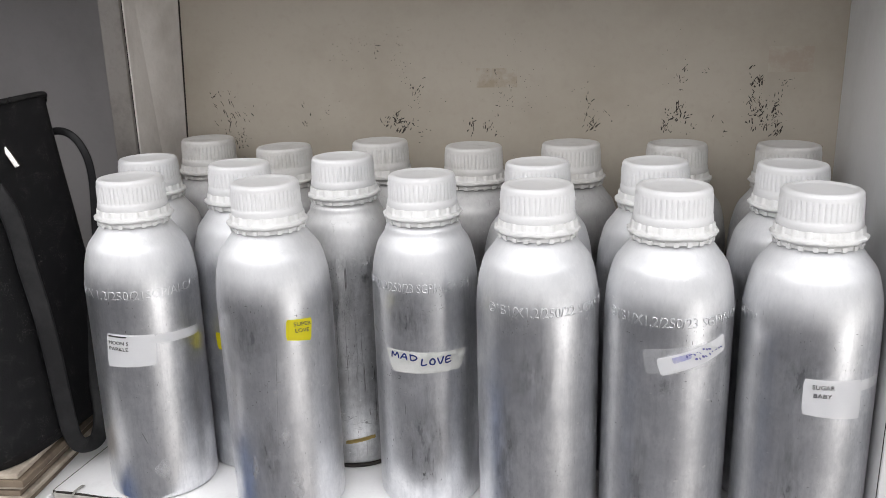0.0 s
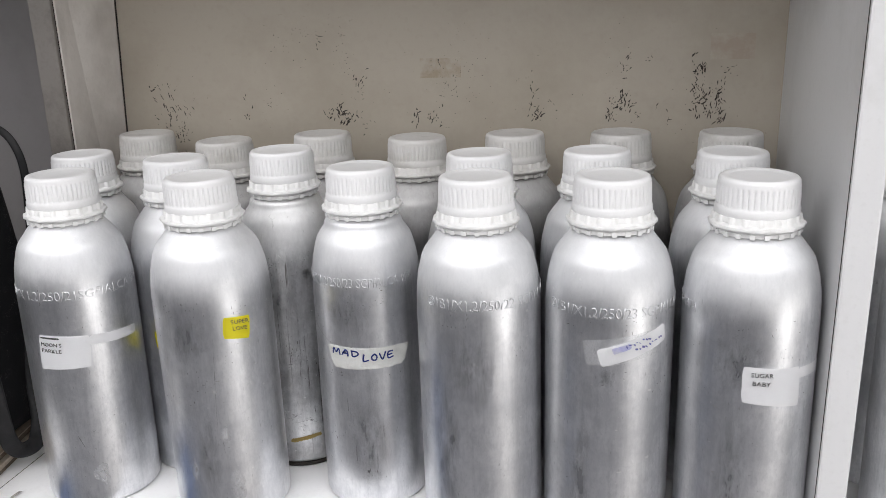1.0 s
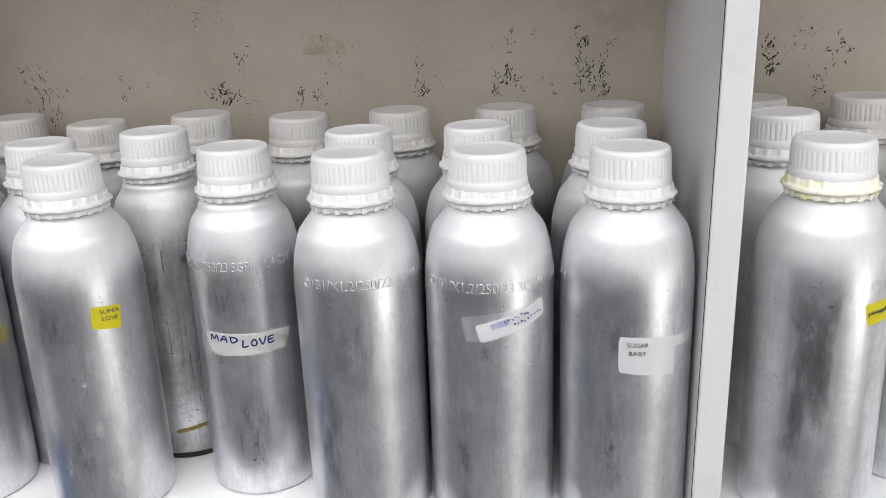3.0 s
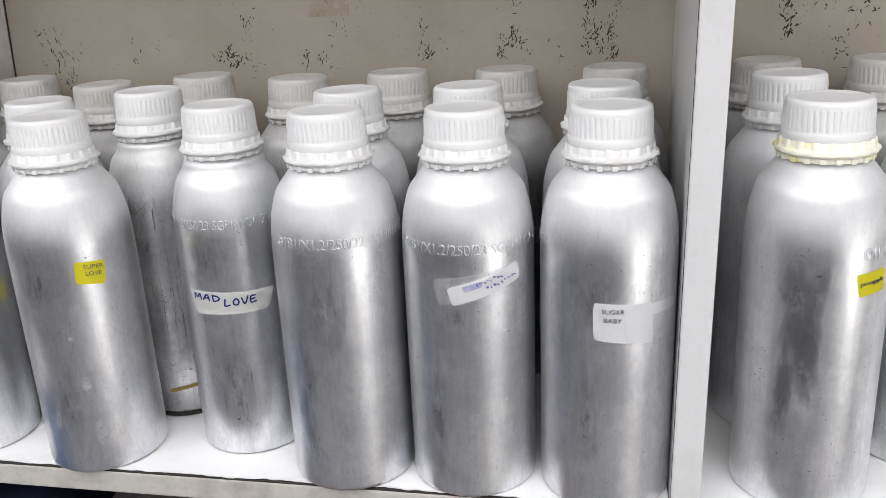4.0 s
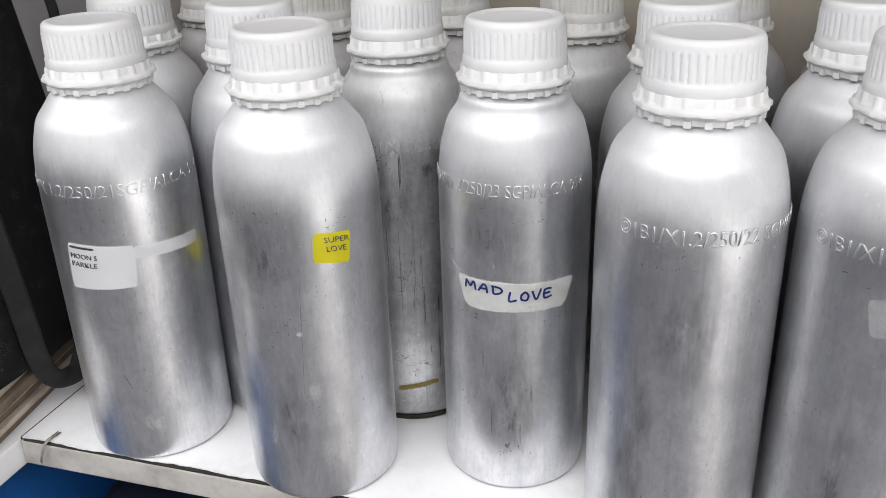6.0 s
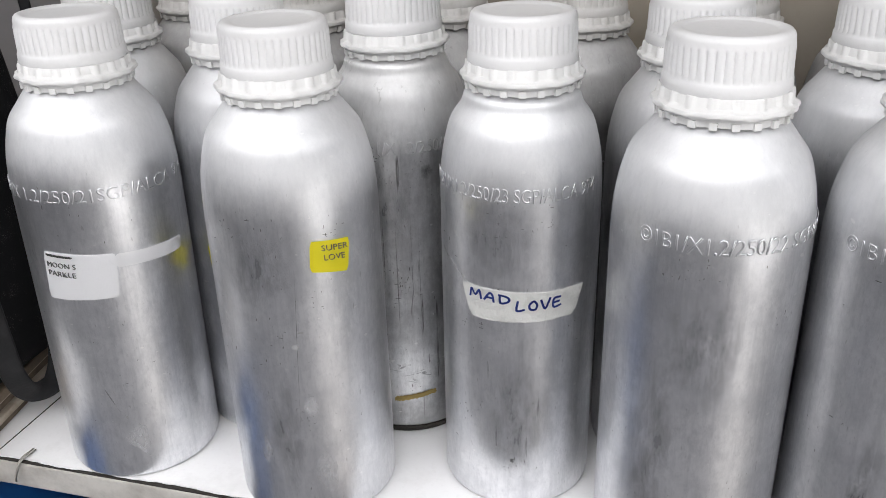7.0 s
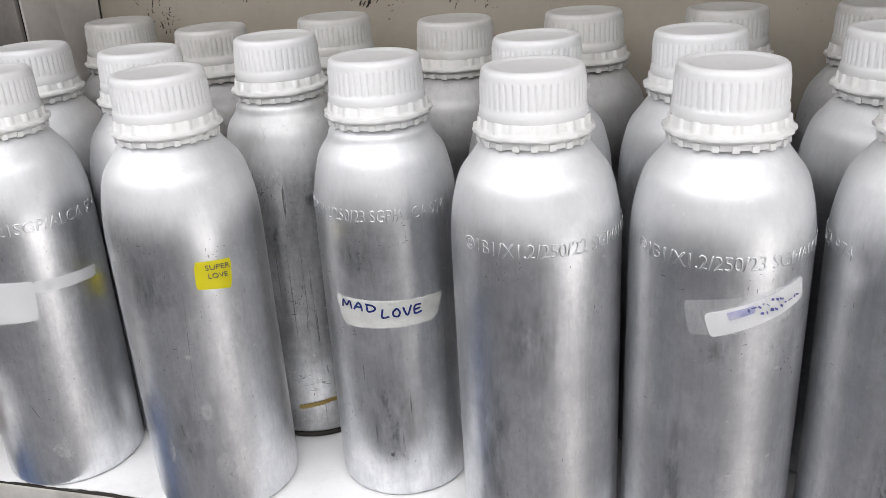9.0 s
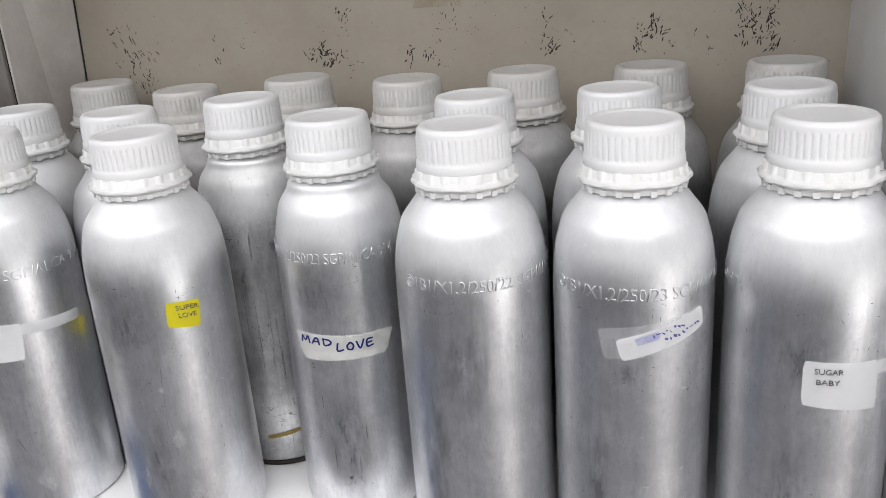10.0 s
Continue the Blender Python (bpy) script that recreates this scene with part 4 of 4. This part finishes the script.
def tube(points, w, h, mat, name, parent, label="", seg=10):
    """A flat strap along a smooth line: w wide, h thick."""
    pts = [Vector(p) for p in points]
    line = []
    ext = [pts[0]] + pts + [pts[-1]]
    for i in range(1, len(ext) - 2):
        for k in range(8):
            t = k / 8
            p0, p1, p2, p3 = ext[i - 1:i + 3]
            line.append(0.5 * (2 * p1 + (p2 - p0) * t + (2 * p0 - 5 * p1 + 4 * p2 - p3) * t * t + (3 * p1 - p0 - 3 * p2 + p3) * t ** 3))
    line.append(pts[-1])
    bm = bmesh.new()
    rings = []
    for i, p in enumerate(line):
        d = (line[min(i + 1, len(line) - 1)] - line[max(i - 1, 0)]).normalized()
        side = d.cross(Vector((-0.62, 0.78, -0.12))).normalized()
        up = side.cross(d)
        ring = []
        for k in range(seg):
            a = 2 * math.pi * k / seg
            ca, sa = math.cos(a), math.sin(a)
            ring.append(bm.verts.new(p + side * (w / 2 * math.copysign(abs(ca) ** 0.5, ca)) + up * (h / 2 * math.copysign(abs(sa) ** 0.5, sa))))
        rings.append(ring)
    for a, b_ in zip(rings, rings[1:]):
        for k in range(seg):
            j = (k + 1) % seg
            bm.faces.new((a[k], a[j], b_[j], b_[k]))
    bm.faces.new(rings[0])
    bm.faces.new(rings[-1])
    return part(name, bm, mat, parent, label, True)


def bag():
    root = tagged(new("handbag"), "black glittery fabric handbag with leather straps, open on top", "handbag")
    bm = bmesh.new()
    n, levels = 64, 18
    rings = []
    for j in range(levels + 1):
        v = j / levels
        cx, cy = -0.586 + 0.008 * v, 0.615 - 0.004 * v
        hx = 0.088 - 0.026 * v ** 1.3
        hy = 0.095 - 0.028 * v
        if j == 0:
            hx, hy = hx * 0.93, hy * 0.95
        z = TOP + 0.0005 + (1.106 - TOP) * v
        ring = []
        for i in range(n):
            a = 2 * math.pi * i / n
            c, s = math.cos(a), math.sin(a)
            px, py = hx * math.copysign(abs(c) ** 0.45, c), hy * math.copysign(abs(s) ** 0.45, s)
            w = 0.006 * noise.noise((px * 14, py * 14, z * 9)) * (0.3 + v * 0.7) * (1 - 0.9 * (j == 0))
            dip = 0.006 * v ** 6 * noise.noise((c * 1.2, 4, s)) + 0.014 * v ** 6 * max(0, c) - 0.12 * v ** 3 * max(0, -s - 0.35)
            ring.append(bm.verts.new((cx + px * (1 + w * 6), cy + py * (1 + w * 2), z + dip)))
        rings.append(ring)
    for a, b_ in zip(rings, rings[1:]):
        for i in range(n):
            k = (i + 1) % n
            bm.faces.new((a[i], a[k], b_[k], b_[i]))
    bm.faces.new(rings[0][::-1])
    body = part("body", bm, GLITTER, root, "", True)
    sol = body.modifiers.new("wall", "SOLIDIFY")
    sol.thickness = 0.004
    rim = [v.co.copy() for v in body.data.vertices][-n:]
    part_rim = [tuple(p) for p in rim]
    tube(part_rim[::4] + [part_rim[0]], 0.0045, 0.003, LEATHER, "rim", root, "black leather rim")
    tube([(-0.508, 0.571, 1.056), (-0.497, 0.573, 1.031), (-0.491, 0.575, 0.987), (-0.487, 0.578, 0.949), (-0.4855, 0.581, 0.910), (-0.486, 0.585, 0.869), (-0.486, 0.588, 0.842), (-0.486, 0.594, 0.826), (-0.484, 0.603, 0.8190),
          (-0.481, 0.615, 0.820), (-0.484, 0.628, 0.832), (-0.492, 0.640, 0.855), (-0.499, 0.648, 0.890), (-0.505, 0.655, 0.930)], 0.0145, 0.0030, LEATHER, "strap", root, "long black leather strap drooping over the shelf")
    tube([(-0.552, 0.674, 1.074), (-0.540, 0.688, 1.082), (-0.524, 0.690, 1.081), (-0.511, 0.690, 1.068), (-0.505, 0.690, 1.043), (-0.507, 0.688, 0.995), (-0.512, 0.684, 0.930), (-0.518, 0.678, 0.870)], 0.007, 0.004, LEATHER, "handle", root, "thin black leather handle loop")
    tube([(-0.519, 0.597, 1.088), (-0.512, 0.598, 1.078), (-0.506, 0.599, 1.067)], 0.005, 0.003, METAL, "zip_pull", root, "nickel zip pull")
    return root


bag()

# ---- the lower shelf: bundles ----


def bundle(name, label, category, cx, cy, cz, sx, sy, sz, mat, seed, fold=0.02, freq=14):
    bm = bmesh.new()
    bmesh.ops.create_icosphere(bm, subdivisions=5, radius=1)
    for v in bm.verts:
        p = v.co.copy()
        q = Vector((math.copysign(abs(p.x) ** 0.7, p.x) * sx, math.copysign(abs(p.y) ** 0.7, p.y) * sy, math.copysign(abs(p.z) ** 0.6, p.z) * sz))
        d = noise.noise((q.x * freq + seed, q.y * freq, q.z * freq * 0.6)) + 0.5 * noise.noise((q.x * freq * 2.5, q.y * freq * 2.5 + seed, q.z * freq * 1.2))
        f = 1 - abs(noise.noise((q.x * freq * 1.6 + q.z * 5, q.y * freq, seed)))
        q += p.normalized() * (d * fold * 0.6 + (f - 0.7) * fold * 0.8)
        q.z = max(q.z, -sz)
        v.co = (cx + q.x, cy + q.y, cz + q.z)
    return tagged(link(name, bm, mat, smooth=True), label, category)


bundle("plastic_bag", "bright blue crumpled plastic bag on the lower shelf", "plastic bag", -0.567, 0.57, 0.588, 0.066, 0.13, 0.168, BLUE_PLASTIC, 2.0)
bundle("folded_cloth", "dark navy folded cloth bundle on the lower shelf", "cloth", -0.415, 0.64, 0.580, 0.080, 0.12, 0.160, NAVY_CLOTH, 5.0)
bundle("crumpled_bag", "grey crumpled plastic bag on the lower shelf", "plastic bag", -0.290, 0.62, 0.578, 0.036, 0.10, 0.158, GREY_CLOTH, 9.0, 0.012, 30)
bundle("folded_cloth", "dark red folded cloth bundle on the lower shelf", "cloth", -0.10, 0.64, 0.578, 0.150, 0.12, 0.158, RED_CLOTH, 13.0)


def paper_strip():
    """A torn paper strip that hangs over the shelf's front edge."""
    bm = bmesh.new()
    path = [(EDGE + 0.012, Z + 0.0012), (EDGE + 0.003, Z + 0.0014), (EDGE - 0.0010, Z - 0.001), (EDGE - 0.0020, Z - 0.005), (EDGE - 0.0034, Z - 0.009), (EDGE - 0.0030, Z - 0.0135)]
    rows = []
    for k, (y, z) in enumerate(path):
        w = 0.0015 - 0.00012 * k
        cx = -0.4690 - 0.0011 * k
        rows.append([bm.verts.new((cx - w, y, z)), bm.verts.new((cx, y - 0.0006, z)), bm.verts.new((cx + w, y, z))])
    for a, c in zip(rows, rows[1:]):
        for i in range(2):
            bm.faces.new((a[i], a[i + 1], c[i + 1], c[i]))
    bmesh.ops.solidify(bm, geom=bm.faces[:], thickness=0.0003)
    for v in bm.verts:
        v.co.z -= 0.003
    return tagged(link("paper_strip", bm, SHELF, smooth=True), "torn strip of yellowed paper hanging over the shelf edge", "paper strip")


paper_strip()
